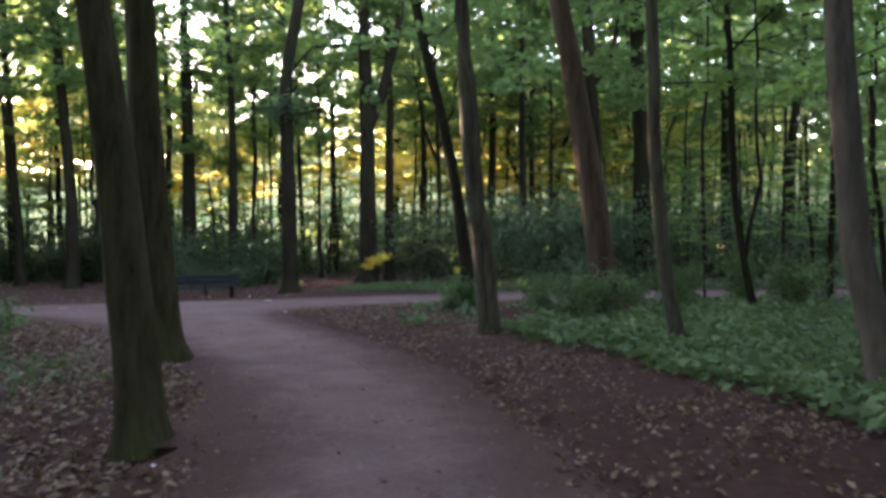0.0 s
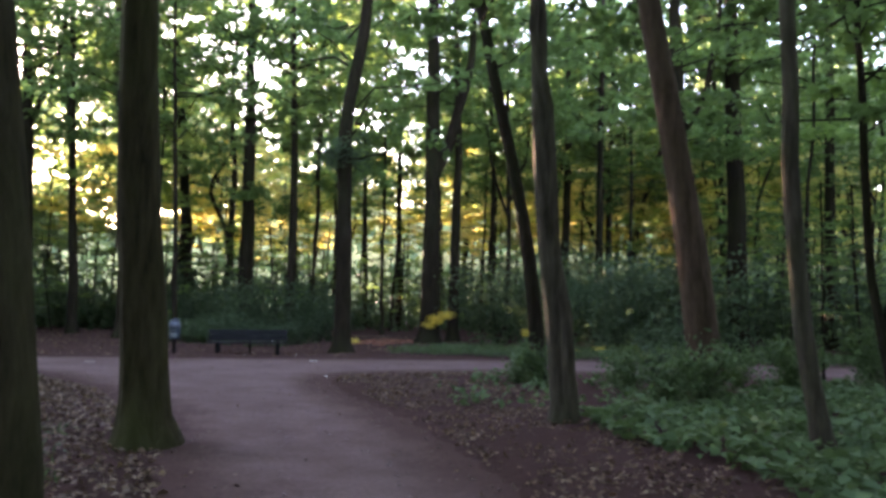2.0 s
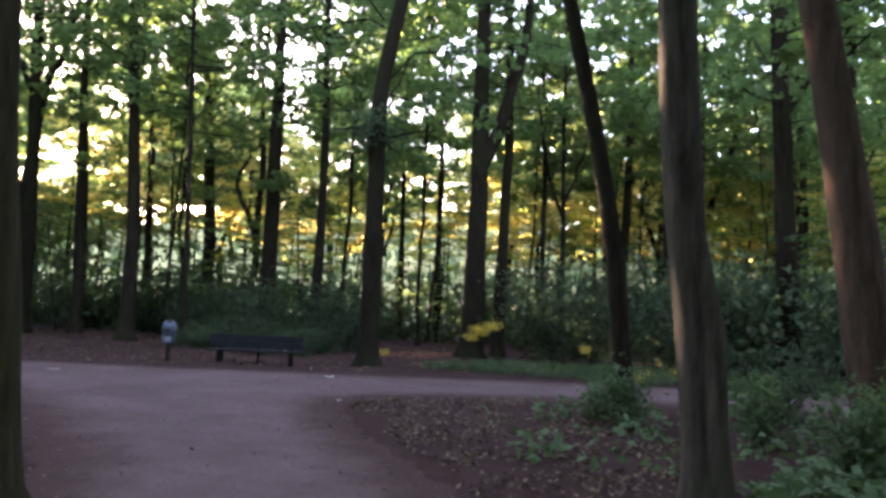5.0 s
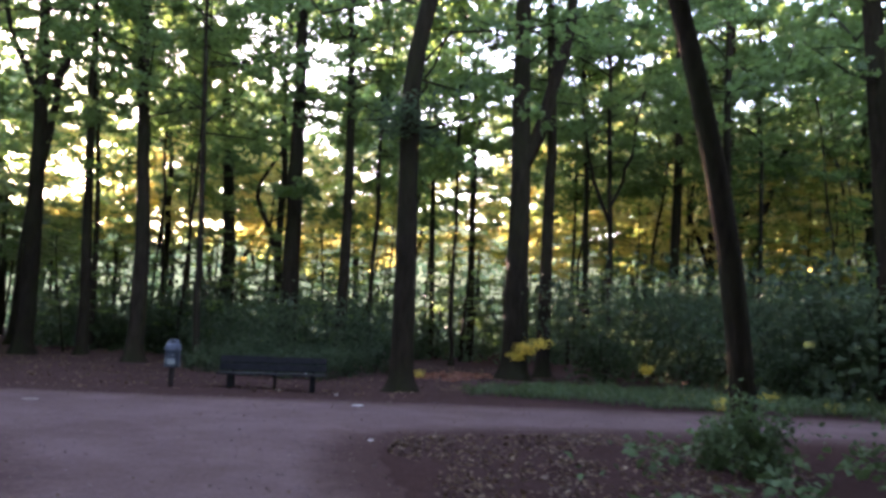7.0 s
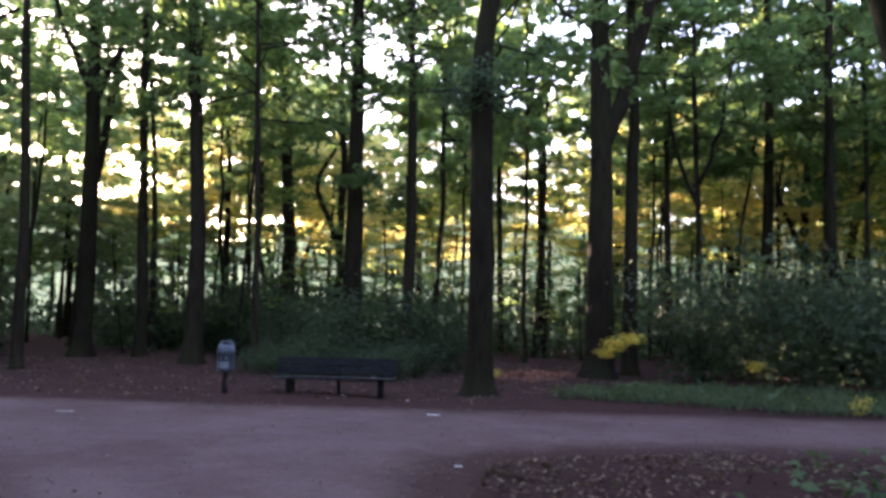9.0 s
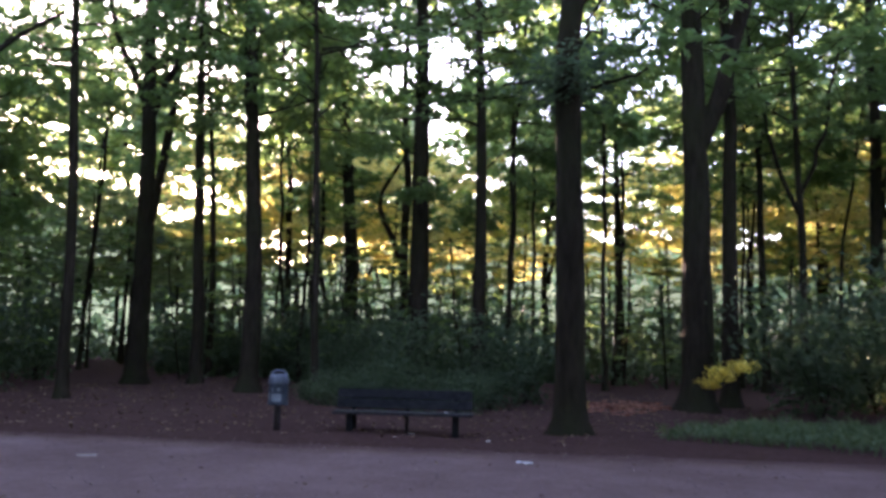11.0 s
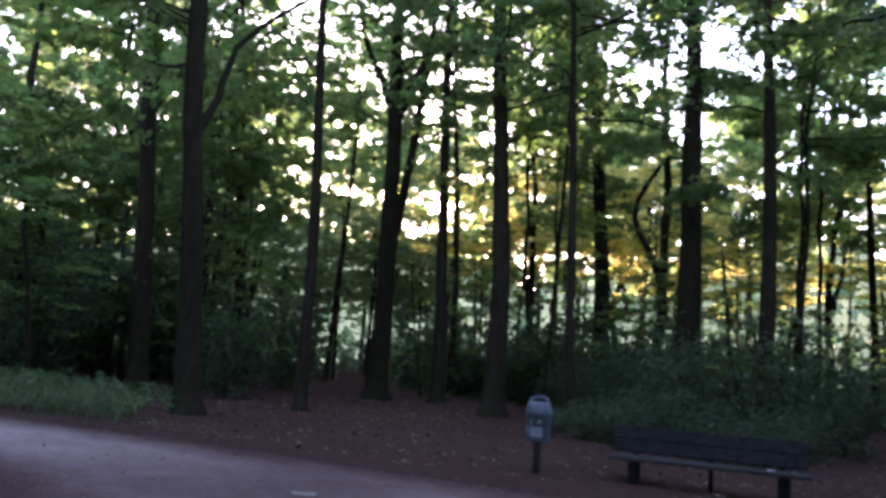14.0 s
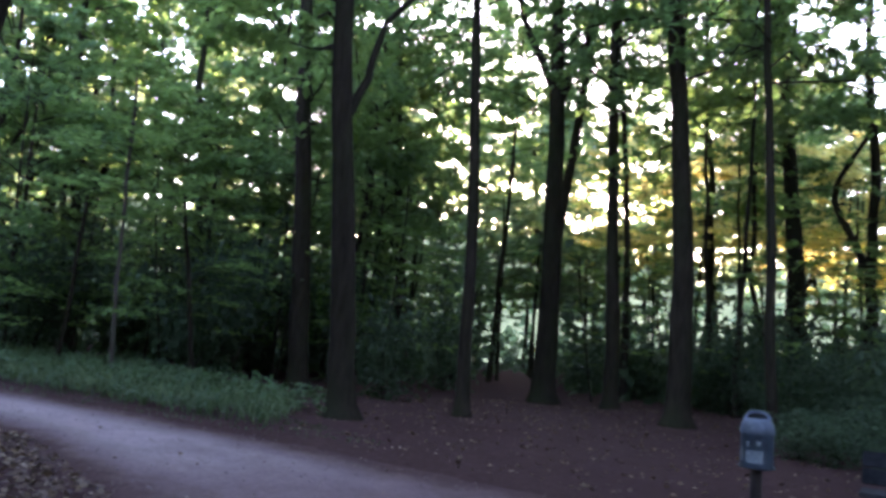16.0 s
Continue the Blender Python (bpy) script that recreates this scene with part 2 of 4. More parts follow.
def crown_data(seed, height, spread, sprays, per, leaf, material, bottom=0.25):
    """Layered sprays of leaves on thin branches round an upright axis; leaves and branches as two meshes."""
    rng = np.random.default_rng(seed)
    pts, twigs, aim = [], [], []
    for i in range(sprays):
        z = height * rng.uniform(0, 1) ** 0.9
        out = spread * (0.35 + 0.65 * math.sin(math.pi * min(1, bottom + (1 - bottom) * z / height)) ** 0.7) * rng.uniform(0.45, 1.1)
        a = rng.uniform(0, 2 * math.pi)
        rise = rng.uniform(0.1, 1.0) * out * (0.3 + z / height)
        sag = rng.uniform(0.05, 0.25) * out
        s = np.linspace(0, 1, 5)
        line = np.stack([np.cos(a + 0.3 * s * rng.normal()) * out * s, np.sin(a) * out * s, z + rise * s - sag * s**2], 1)
        line[1:] += rng.normal(0, 0.06 * out, (4, 3))
        twigs.append(tube(line, 0.026 * (1 - 0.85 * s) * (0.5 + out / spread), 3, 0, i))
        m = rng.poisson(per)
        k = rng.uniform(0.22, 1.0, m)
        side = rng.integers(0, 9, m)
        k = np.where(side == 0, k, np.floor(k * 11 + 0.5) / 11)
        base = np.stack([np.interp(k, s, line[:, c]) for c in range(3)], 1)
        run = line[-1] - line[0]
        head = math.atan2(run[1], run[0]) + np.where(side % 2 == 0, 1, -1) * (0.85 + 0.25 * np.sin(k * 91 + i))
        reach = out * 0.46 * (1.12 - k) * rng.uniform(0.1, 1.0, m) ** 0.8 * (0.75 + 0.25 * np.sin(k * 57 + 3 * i))
        reach = np.where(side == 0, 0.0, reach)
        fan = np.stack([np.cos(head) * reach, np.sin(head) * reach, run[2] / (out + 0.1) * reach * 0.6 - 0.16 * reach**2 / (out * 0.4 + 0.1)], 1)
        pts.append(base + fan + rng.normal(0, 1, (m, 3)) * (0.32 * leaf, 0.32 * leaf, 0.3 * leaf))
        aim.append(head + rng.normal(0, 0.55, m))
    v, f = leaves(np.concatenate(pts), leaf, leaf * 0.62, rng, 0.6, 0.25, np.concatenate(aim))
    return leafy_mesh("crown", (v, f), join(twigs), material)


CROWN_NEAR = [crown_data(11 + i, 12.0, 4.8, 46, 145, 0.2, LEAF) for i in range(4)]
CROWN_LIGHT = [crown_data(31 + i, 12.0, 4.8, 46, 150, 0.2, LEAF_LIGHT) for i in range(2)]
CROWN_FAR = [crown_data(51 + i, 12.0, 4.8, 38, 80, 0.34, (LEAF, LEAF_LIGHT, LEAF_LIGHT)[i]) for i in range(3)]
# Two of the three deep crowns use the haze-paled leaves.
CROWN_DEEP = [crown_data(61 + i, 12.0, 5.2, 36, 50, 0.5, (LEAF_HAZE, LEAF_LIGHT, LEAF_HAZE)[i]) for i in range(3)]
CROWN_BACK_UNSEEN = [crown_data(91, 12.0, 5.6, 34, 32, 0.95, LEAF)]
CROWN_OVER_UNSEEN = [crown_data(93 + i, 12.0, 5.4, 38, 75, 0.36, LEAF) for i in range(2)]
CROWN_DARK = [crown_data(95 + i, 12.0, 3.4, 38, 80, 0.2, (LEAF_LIGHT, LEAF)[i]) for i in range(2)]
CROWN_SUNLIT = [crown_data(71 + i, 12.0, 5.0, 34, 70, 0.36, (LEAF_SUN_GOLD, LEAF_SUN_LIME, LEAF_SUN_GOLD)[i], 0.4) for i in range(3)]
CROWN_SMALL = [crown_data(81 + i, 12.0, 2.6, 32, 44, 0.21, (LEAF, LEAF_LIGHT)[i]) for i in range(2)]

TREES = []


def tree(x, y, r, bends=(), top=17.5, crown=CROWN_NEAR, foot=5.0, bark=BARK, label="tall dark-barked tree with a leafy green crown", size=1.14, limbs=(), slim=0.8, wander=0.03):
    """bends: the trunk's offsets (dx, dy, z) from its foot. limbs: lines of (dx, dy, z) with their own thickness."""
    n = len(TREES)
    rng = np.random.default_rng(300 + n)
    thing = new("tree")
    thing.location = (x, y, 0)
    knots = [(0.0, 0.0, -0.25)] + [tuple(b) for b in bends]
    if not bends:
        knots.append((rng.normal(0, 0.25), rng.normal(0, 0.25), 8.0))
    p, q = np.array(knots[-2]), np.array(knots[-1])
    grow = (q - p) / max(q[2] - p[2], 0.5)
    last = q + grow * np.array((0.7, 0.7, 1.0)) * (top - q[2])
    knots = np.array(knots + [tuple(last)])
    zs = np.concatenate([(-0.25, 0.0, 0.12, 0.3, 0.55, 0.9), np.linspace(1.5, top, 16)])
    line = np.stack([np.interp(zs, knots[:, 2], knots[:, c]) for c in (0, 1)] + [zs], 1)
    soft = line.copy()
    soft[2:-1, :2] = (line[1:-2, :2] + line[2:-1, :2] * 2 + line[3:, :2]) / 4
    soft[6:, :2] += np.cumsum(rng.normal(0, wander, (len(zs) - 6, 2)), 0) * 0.6
    radii = r * np.interp(zs, (-0.1, 0.12, 0.35, 0.9, 6.0, top), (1.42, 1.22, 1.07, 1.0, slim, slim * 0.5))
    sides = 14 if r > 0.2 else 9
    v, f = tube(soft, radii, sides, 0.2, n + 1)
    part("trunk", mesh_from("trunk", v, f, bark, True), thing)
    for pts, thick in limbs:
        s = np.linspace(0, 1, 10)
        pts = np.array(pts, float)
        t0 = np.linspace(0, 1, len(pts))
        lp = np.stack([np.interp(s, t0, pts[:, c]) for c in range(3)], 1)
        lp[1:-1] += rng.normal(0, 0.05, (8, 3))
        lv, lf = tube(lp, thick * (1 - 0.6 * s), 9, 0, n + 3)
        part("limb", mesh_from("limb", lv, lf, bark, True), thing)
    if crown:
        at = np.array([np.interp(foot, soft[:, 2], soft[:, c]) for c in range(3)])
        turn = rng.uniform(0, 360)
        ob = part("crown", crown[n % len(crown)], thing)
        ob.matrix_basis = Matrix.Translation(at) @ pose(0, 0, 0, 0, 0, turn) @ Matrix.Diagonal((size, size, size * (top + 1 - foot) / 12.0, 1))
    tagged(thing, label, "tree", "trees of the wood")
    TREES.append((x, y))
    return thing


# ---- ground and paths ----
EDGE_LEFT = [(-45, 2), (-30, 10.2), (-24, 13.4), (-17.7, 15.95), (-13.9, 16.55), (-11, 16.1), (-7.5, 14.0), (-5, 12.0), (-2.9, 9.5), (-1.5, 7.6), (-0.4, 5.8), (0.3, 4.1), (1.0, 0), (1.2, -6), (0.8, -30)]
EDGE_RIGHT = [(4.2, -30), (4.5, -6), (3.9, 0), (2.9, 4.5), (2.2, 6.2), (1.0, 9.1), (-1.2, 12.6), (-3.6, 15.6), (-4.7, 17.4), (-4.9, 18.6), (-4.2, 19.7), (-2.5, 20.8), (-0.8, 21.6), (3, 22.6), (10, 23.5), (22, 23), (45, 20)]
EDGE_FAR = [(45, 25), (22, 27.5), (10, 27.8), (3, 27.2), (-0.5, 26.3), (-2.9, 25.4), (-7.05, 23.4), (-11.35, 21.5), (-14.6, 20.2), (-17.1, 19.2), (-20.1, 17.9), (-24, 16.0), (-30, 13.5), (-45, 5.5)]
OUTLINE = np.array(EDGE_LEFT + EDGE_RIGHT + EDGE_FAR, float)


def outline_distance(px, py):
    """Metres from the path's outline, minus inside."""
    a, b = OUTLINE, np.roll(OUTLINE, -1, 0)
    best, inside = np.full(px.shape, 1e9), np.zeros(px.shape, bool)
    for (x0, y0), (x1, y1) in zip(a, b):
        dx, dy = x1 - x0, y1 - y0
        k = np.clip(((px - x0) * dx + (py - y0) * dy) / (dx * dx + dy * dy), 0, 1)
        best = np.minimum(best, np.hypot(px - x0 - k * dx, py - y0 - k * dy))
        cross = (y0 > py) != (y1 > py)
        with np.errstate(divide="ignore", invalid="ignore"):
            inside ^= cross & (px < (x1 - x0) * (py - y0) / (y1 - y0 + 1e-12) + x0)
    return np.where(inside, -best, best)


def wave(px, py, scale, seed):
    """Cheap smooth unevenness between about -1 and 1."""
    rng = np.random.default_rng(seed)
    out = np.zeros_like(px)
    for i in range(7):
        a, k, ph = rng.uniform(0, 2 * np.pi), rng.uniform(0.6, 2.2) / scale, rng.uniform(0, 6.3)
        out += np.sin((px * np.cos(a) + py * np.sin(a)) * k * 2 * np.pi + ph) / 3.2
    return out


def ground_height(px, py):
    sd = outline_distance(px, py)
    rise = np.clip(sd / 1.5, 0, 1)
    hollow = 0.2 * np.exp(-((px + 1.1) ** 2 + (py - 5.3) ** 2) / 1.4) * np.clip(sd / 0.55, 0, 1)
    return -hollow - 0.035 + 0.035 * np.clip((sd + 0.3) / 0.5, 0, 1) + rise * (0.03 + 0.03 * wave(px, py, 5.0, 3) + 0.015 * wave(px, py, 1.3, 4))


def grid_mesh(xs, ys, height, material, name, keep=None, **fields):
    gx, gy = np.meshgrid(xs, ys)
    px, py = gx.ravel(), gy.ravel()
    v = np.stack([px, py, height(px, py)], 1)
    nx, ny = len(xs), len(ys)
    i = (np.arange(ny - 1)[:, None] * nx + np.arange(nx - 1)[None]).ravel()
    f = np.stack([i, i + 1, i + nx + 1, i + nx], 1)
    vals = {k: fn(px, py) for k, fn in fields.items()}
    if keep is not None:
        ok = keep(px, py)
        f = f[ok[f].any(1)]
        used, inv = np.unique(f, return_inverse=True)
        v, f = v[used], inv.reshape(-1, 4)
        vals = {k: a[used] for k, a in vals.items()}
    me = mesh_from(name, v, f, material, True)
    for k, a in vals.items():
        me.attributes.new(k, "FLOAT", "POINT").data.foreach_set("value", a.astype(np.float32))
    return me


FAR_STEPS = np.array([4, 9, 16, 26, 40, 60, 90, 150, 300, 800, 2500.0])
XS = np.concatenate([-46 - FAR_STEPS[::-1], np.arange(-46, 24, 0.35), 24 + FAR_STEPS])
YS = np.concatenate([-14 - FAR_STEPS[::-1], np.arange(-14, 52, 0.35), 52 + FAR_STEPS])


def meadow(px, py):
    """Grass takes over from forest soil outside the wood."""
    return np.clip((np.hypot(px + 6, py - 18) - 90) / 10, 0, 1)


ground = new("ground", grid_mesh(XS, YS, ground_height, SOIL, "ground", green=meadow))
tagged(ground, "brown forest soil under leaf litter", "ground", kind="structure")
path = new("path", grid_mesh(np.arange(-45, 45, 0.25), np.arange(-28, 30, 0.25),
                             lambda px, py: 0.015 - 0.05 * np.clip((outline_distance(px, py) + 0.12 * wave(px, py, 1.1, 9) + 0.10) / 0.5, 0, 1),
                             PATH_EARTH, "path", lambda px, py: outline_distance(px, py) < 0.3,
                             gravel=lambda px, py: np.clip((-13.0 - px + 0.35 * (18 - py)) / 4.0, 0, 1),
                             edge=lambda px, py: np.clip(1 + outline_distance(px, py) / 1.15, 0, 1)))
tagged(path, "trodden grey-brown packed earth woodland path junction", "path", kind="structure")

# ---- trees along the walk ----


def bend(lx, ly, q=0.0, high=9.0):
    """A trunk's offsets for a lean of lx, ly metres a metre and a bow q."""
    return [(lx * z + q * z * z, ly * z, z) for z in (high * 0.2, high * 0.45, high * 0.7, high)]


tree(-0.98, 5.5, 0.198, bend(-0.03, -0.007, -0.0162, 4.2), bark=BARK_GREY, foot=6.5, slim=0.55, top=16, label="smooth grey-green trunk beside the path, leaning slightly").location.z = -0.2
tree(-3.36, 9.79, 0.275, bend(-0.05, -0.03, 0.0042, 6.0), bark=BARK_GREY, foot=7.0, slim=0.7, label="thick straight grey-green trunk at the path's edge")
tree(0.95, 13.17, 0.15, bend(-0.085, -0.012, 0.0022, 7.0), bark=BARK_MID, foot=6.8, limbs=[([(0.15, -0.05, -0.1), (-0.02, -0.07, 1.6), (-0.22, -0.09, 4.0), (-0.4, -0.1, 6.5), (-0.6, -0.1, 10)], 0.115)], label="slender furrowed grey trunk leaning over the path")
tree(-0.33, 18.7, 0.16, [(-0.08, 0, 1.5), (-0.13, -0.05, 2.4), (-0.3, -0.1, 3.5), (-0.66, -0.2, 5.4), (-1.08, -0.3, 7.5)], foot=6.8, label="slender leaning trunk rising out of a bush")
tree(3.06, 17.7, 0.33, bend(-0.09, -0.02, -0.0072, 8.0), bark=BARK_RED, top=18.5, foot=7.0, size=1.25, slim=0.72, label="thick reddish-brown leaning trunk")
tree(2.9, 29.5, 0.30, [(-0.25, 0.02, 6.0), (-0.4, 0.03, 9.0)], foot=7.0, size=1.3, limbs=[([(-0.3, 0, 7.3), (0.7, 0.1, 9.3), (1.2, 0.2, 13)], 0.17)], label="dark forked trunk behind a reddish one")
tree(4.53, 30.5, 0.36, [(-0.12, 0.01, 6.9), (-0.2, 0.01, 11.2)], foot=7.0)
tree(4.08, 11.7, 0.115, [(-0.28, 0, 1.6), (-0.37, 0, 3.0), (-0.36, 0, 4.5), (-0.3, 0, 6.0)], top=15, foot=8.0, bark=BARK_MID, label="thin kinked trunk standing in green ground cover")
tree(6.36, 18.25, 0.09, [(-0.42, 0.09, 2.2), (-0.49, 0.11, 8.0)], top=13, foot=4.5, limbs=[([(-0.2, 0.05, 1.3), (0.15, 0.1, 3.2), (0.1, 0.1, 8.0)], 0.055)], label="thin twin-stemmed young tree in the undergrowth")
tree(5.85, 8.19, 0.17, [(-0.35, 0.12, 1.75), (-0.39, 0.13, 4.13)], bark=BARK_PALE, foot=8.0, slim=0.75, label="straight grey trunk in leafy ground cover")
tree(-7.99, 25.8, 0.27, [(0, -0.02, 2.0), (-0.05, -0.05, 4.5), (-0.1, -0.08, 6.6), (-0.1, -0.08, 8.2), (0.35, 0.05, 9.6), (0.6, 0.15, 12.5)], top=18.5, slim=0.85, limbs=[([(-0.1, -0.1, 6.3), (0.5, 0.0, 6.45), (1.4, 0.2, 6.7)], 0.05), ([(-0.1, -0.1, 6.4), (-0.6, -0.1, 6.7), (-1.3, -0.3, 6.6)], 0.045), ([(-0.1, -0.1, 6.6), (0.3, -0.3, 7.2), (1.0, -0.6, 8.3)], 0.05)], foot=6.4, size=1.25, label="straight mossy trunk beside the bench")
BESIDE_BENCH = bpy.data.objects["tree.%03d" % (len(TREES) - 1)]
tree(-7.4, 33.4, 0.41, bend(0.014, -0.009, -0.0014, 9.0), top=18.5, foot=9.0, limbs=[([(0.05, 0, 7.0), (0.75, 0.2, 8.6), (1.5, 0.4, 12.0), (2.0, 0.6, 17)], 0.29)], label="massive dark trunk forking into two stems")
tree(-6.95, 35.4, 0.25, [(0.05, 0.02, 6), (0.05, 0.02, 9), (-0.1, 0, 13)], foot=9.0, label="dark trunk close behind a forked one")
tree(-5.5, 40.1, 0.13, [(0.1, 0, 5), (0.0, 0, 8)], top=16, foot=8, limbs=[([(0.05, 0, 6.0), (-0.9, 0, 8.6), (-1.3, 0, 12)], 0.09), ([(0.05, 0, 6.8), (0.9, 0, 9.0), (1.6, 0, 12.5)], 0.08)], label="slim tree forking into several crooked stems")
tree(-17.25, 35.3, 0.36, bend(0.015, -0.009, -0.0013, 14), top=18.5, foot=6.8)
tree(-20.0, 30.15, 0.29, bend(0.024, -0.009, -0.0065, 10), top=18.5, foot=7.0, label="straight very dark trunk near the litter bin")
tree(-17.3, 30.0, 0.12, [(-0.1, -0.08, 6.2), (-0.3, -0.25, 11.7)], top=16, foot=7)
tree(-25.5, 42.5, 0.36, [(-0.1, -0.1, 6), (-0.8, -0.6, 16)], foot=8)
tree(-15.0, 35.5, 0.23, bend(0.03, -0.012, -0.003, 12), foot=6.3)
tree(-21.15, 24.75, 0.15, bend(0.01, -0.011, -0.007, 9), top=17, foot=8.5, label="slim dark trunk at the mouth of a side trail")
tree(-26.0, 30.8, 0.34, bend(0.012, 0.0, -0.0045, 12), top=18.5, foot=10.5, limbs=[([(-0.3, 0, 10.0), (-1.1, -0.9, 12.3), (-1.8, -1.5, 16)], 0.14), ([(-0.3, 0, 9.4), (0.5, 0.6, 12), (0.9, 1.0, 16)], 0.15)], label="stout dark trunk standing in the side trail")
tree(-33.0, 36.3, 0.30, [(0.15, 0.18, 6.5), (0.5, 0.6, 10.5)], foot=11, label="dark trunk leaning aside behind others")
tree(-23.82, 31.55, 0.22, bend(-0.029, -0.001, -0.003, 10), foot=9)
tree(-28.3, 36.4, 0.15, [(-0.2, -0.2, 6.5), (-0.6, -0.6, 13)], foot=11)
tree(-20.05, 21.42, 0.26, [(-0.07, -0.15, 2), (-0.2, -0.42, 4.5), (-0.32, -0.65, 7), (-0.4, -0.8, 10)], top=18.5, foot=6.8, size=1.3, crown=CROWN_LIGHT, limbs=[([(-0.2, -0.55, 5.35), (-0.15, -0.25, 5.95), (-0.15, 0.0, 6.5), (-0.15, 0.08, 7.2), (-0.1, 0.25, 7.75), (0.05, 0.8, 8.5), (0.2, 1.7, 9.3)], 0.10)], label="sturdy dark trunk with a rising side limb by the road")
tree(-26.9, 23.16, 0.27, bend(-0.027, -0.065, 0, 11), foot=6.5, size=1.3, crown=CROWN_LIGHT)
tree(-33.83, 30.03, 0.27, [(-0.25, -0.46, 6.1), (-0.59, -1.09, 13)], foot=7)
tree(-26.05, 18.29, 0.055, [(-0.02, -0.2, 4.5)], top=7.5, foot=4.0, crown=CROWN_SMALL, bark=BARK_PALE, label="bare pale leaning sapling stem in the verge", size=0.8)
tree(-38.0, 37.5, 0.08, [(-0.09, -0.12, 5.2)], top=9, foot=3.0, crown=CROWN_SMALL)
tree(-14.5, 49.5, 0.22, [(-0.1, 0, 8)], foot=8)
tree(-17.0, 50.0, 0.19, [(-0.3, -0.1, 9)], foot=8)
tree(-7.3, 45.0, 0.17, [(-0.1, 0, 9), (-0.4, 0, 15)], foot=8)
tree(-3.5, 46.0, 0.27, [(0.14, 0, 10)], foot=8)
tree(-1.2, 47.0, 0.22, [(0.2, 0, 10)], foot=8)
tree(0.2, 44.5, 0.12, [(0.1, 0, 10)], foot=7)
tree(11.2, 37.0, 0.26, [(0.06, 0, 5.0), (0.58, -0.1, 10)], foot=7)
tree(8.7, 38.0, 0.27, [(0, 0, 5.0), (0.1, 0, 13)], foot=7)
tree(-1.2, 41.0, 0.22, [(0.08, 0, 6.5)], foot=8)
tree(-17.3, 14.7, 0.11, [(0, 0.4, 4.5), (0, 0.8, 7.5)], top=14, foot=4.6, crown=CROWN_LIGHT, label="slim leaning tree with light green foliage over the road", size=1.0)

# ---- the rest of the wood ----
fill = np.random.default_rng(23)
EYES = np.array([(2.9, -0.6), (0.9, 6), (-1.5, 10.4), (-4, 13), (-6.6, 15.4)])
TRAILS = [np.array([(-17, 20.5), (-23, 26.5), (-32, 33.5), (-46, 46)], float), np.array([(-9.3, 25.5), (-9.8, 33), (-10.5, 41)], float)]


def off_trail(x, y):
    best = 99.0
    for line in TRAILS:
        for (x0, y0), (x1, y1) in zip(line, line[1:]):
            k = min(1, max(0, ((x - x0) * (x1 - x0) + (y - y0) * (y1 - y0)) / ((x1 - x0) ** 2 + (y1 - y0) ** 2)))
            best = min(best, math.hypot(x - x0 - k * (x1 - x0), y - y0 - k * (y1 - y0)))
    return best


def off_path(x, y):
    return outline_distance(np.array([float(x)]), np.array([float(y)]))[0]


def from_eyes(x, y):
    return np.hypot(EYES[:, 0] - x, EYES[:, 1] - y).min()


def ahead_of_eyes(x, y):
    return y - 0.6 * x > 8 and x < 24


# Trees behind the eyes are added unseen, with coarse crowns, to cut frontal light.
made = behind = 0
for _ in range(9000):
    if made >= 166:
        break
    a, d = fill.uniform(0, 2 * math.pi), 62 * math.sqrt(fill.uniform(0.02, 1))
    x, y = -6 + d * math.cos(a), 18 + d * math.sin(a)
    near, ahead = from_eyes(x, y), ahead_of_eyes(x, y)
    if near < (31 if ahead else 12) or y < -22 or (not ahead and (near > 30 or behind >= 46)):
        continue
    if off_path(x, y) < 2.0 or off_trail(x, y) < 1.8 or min(math.hypot(x - p, y - q) for p, q in TREES) < 2.3:
        continue
    if not ahead and x < -8 and off_path(x, y) < 9:
        continue
    if abs(math.degrees(math.atan2(x + 5, y - 14)) + 55) < 2.6:
        continue
    r = fill.choice([0.08, 0.11, 0.15, 0.24])
    if abs(math.degrees(math.atan2(x + 4, y - 13)) + 48.5) < 3.0 or (ahead and abs(math.degrees(math.atan2(x, y - 8)) + 20.5) < 2.2):
        made += 1
        continue
    tree(x, y, r, [(fill.normal(0, 0.4), fill.normal(0, 0.4), 6.0), (fill.normal(0, 0.9), fill.normal(0, 0.9), 13.0)], fill.uniform(14, 19.5), (CROWN_DEEP if near > 40 else CROWN_FAR) if ahead else CROWN_BACK_UNSEEN, fill.uniform(7.5, 10.0) if ahead else 2.5, label="slender dark trunk in the depth of the wood", wander=0.12,
         limbs=[([(0, 0, 5.5), (fill.normal(0, 0.7), fill.normal(0, 0.7), 8.5), (fill.normal(0, 1.2), fill.normal(0, 1.2), 12.5)], r * 0.65)] if ahead and r > 0.1 and fill.uniform() < 0.6 else ())
    made += 1
    behind += not ahead
# Trees added beside and behind the walk, out of view, to dim it.
for x, y, tall, low in ((-6.5, 1.0, 17, 6.0), (-9.5, 5.5, 18, 6.5), (-3.0, -4.5, 17, 6.0), (0.0, -9.0, 18, 5.5), (7.5, -3.0, 17, 6.5), (10.5, 3.5, 18, 7.0), (12.5, 9.5, 17, 7.0), (6.5, -9.5, 18, 5.5), (-8.5, -3.5, 18, 5.5), (-13, 1.5, 18, 5.5)):
    tree(x, y, 0.2, (), tall, CROWN_OVER_UNSEEN, low, size=1.1, label="added tree shading the path from out of view")
made = 0
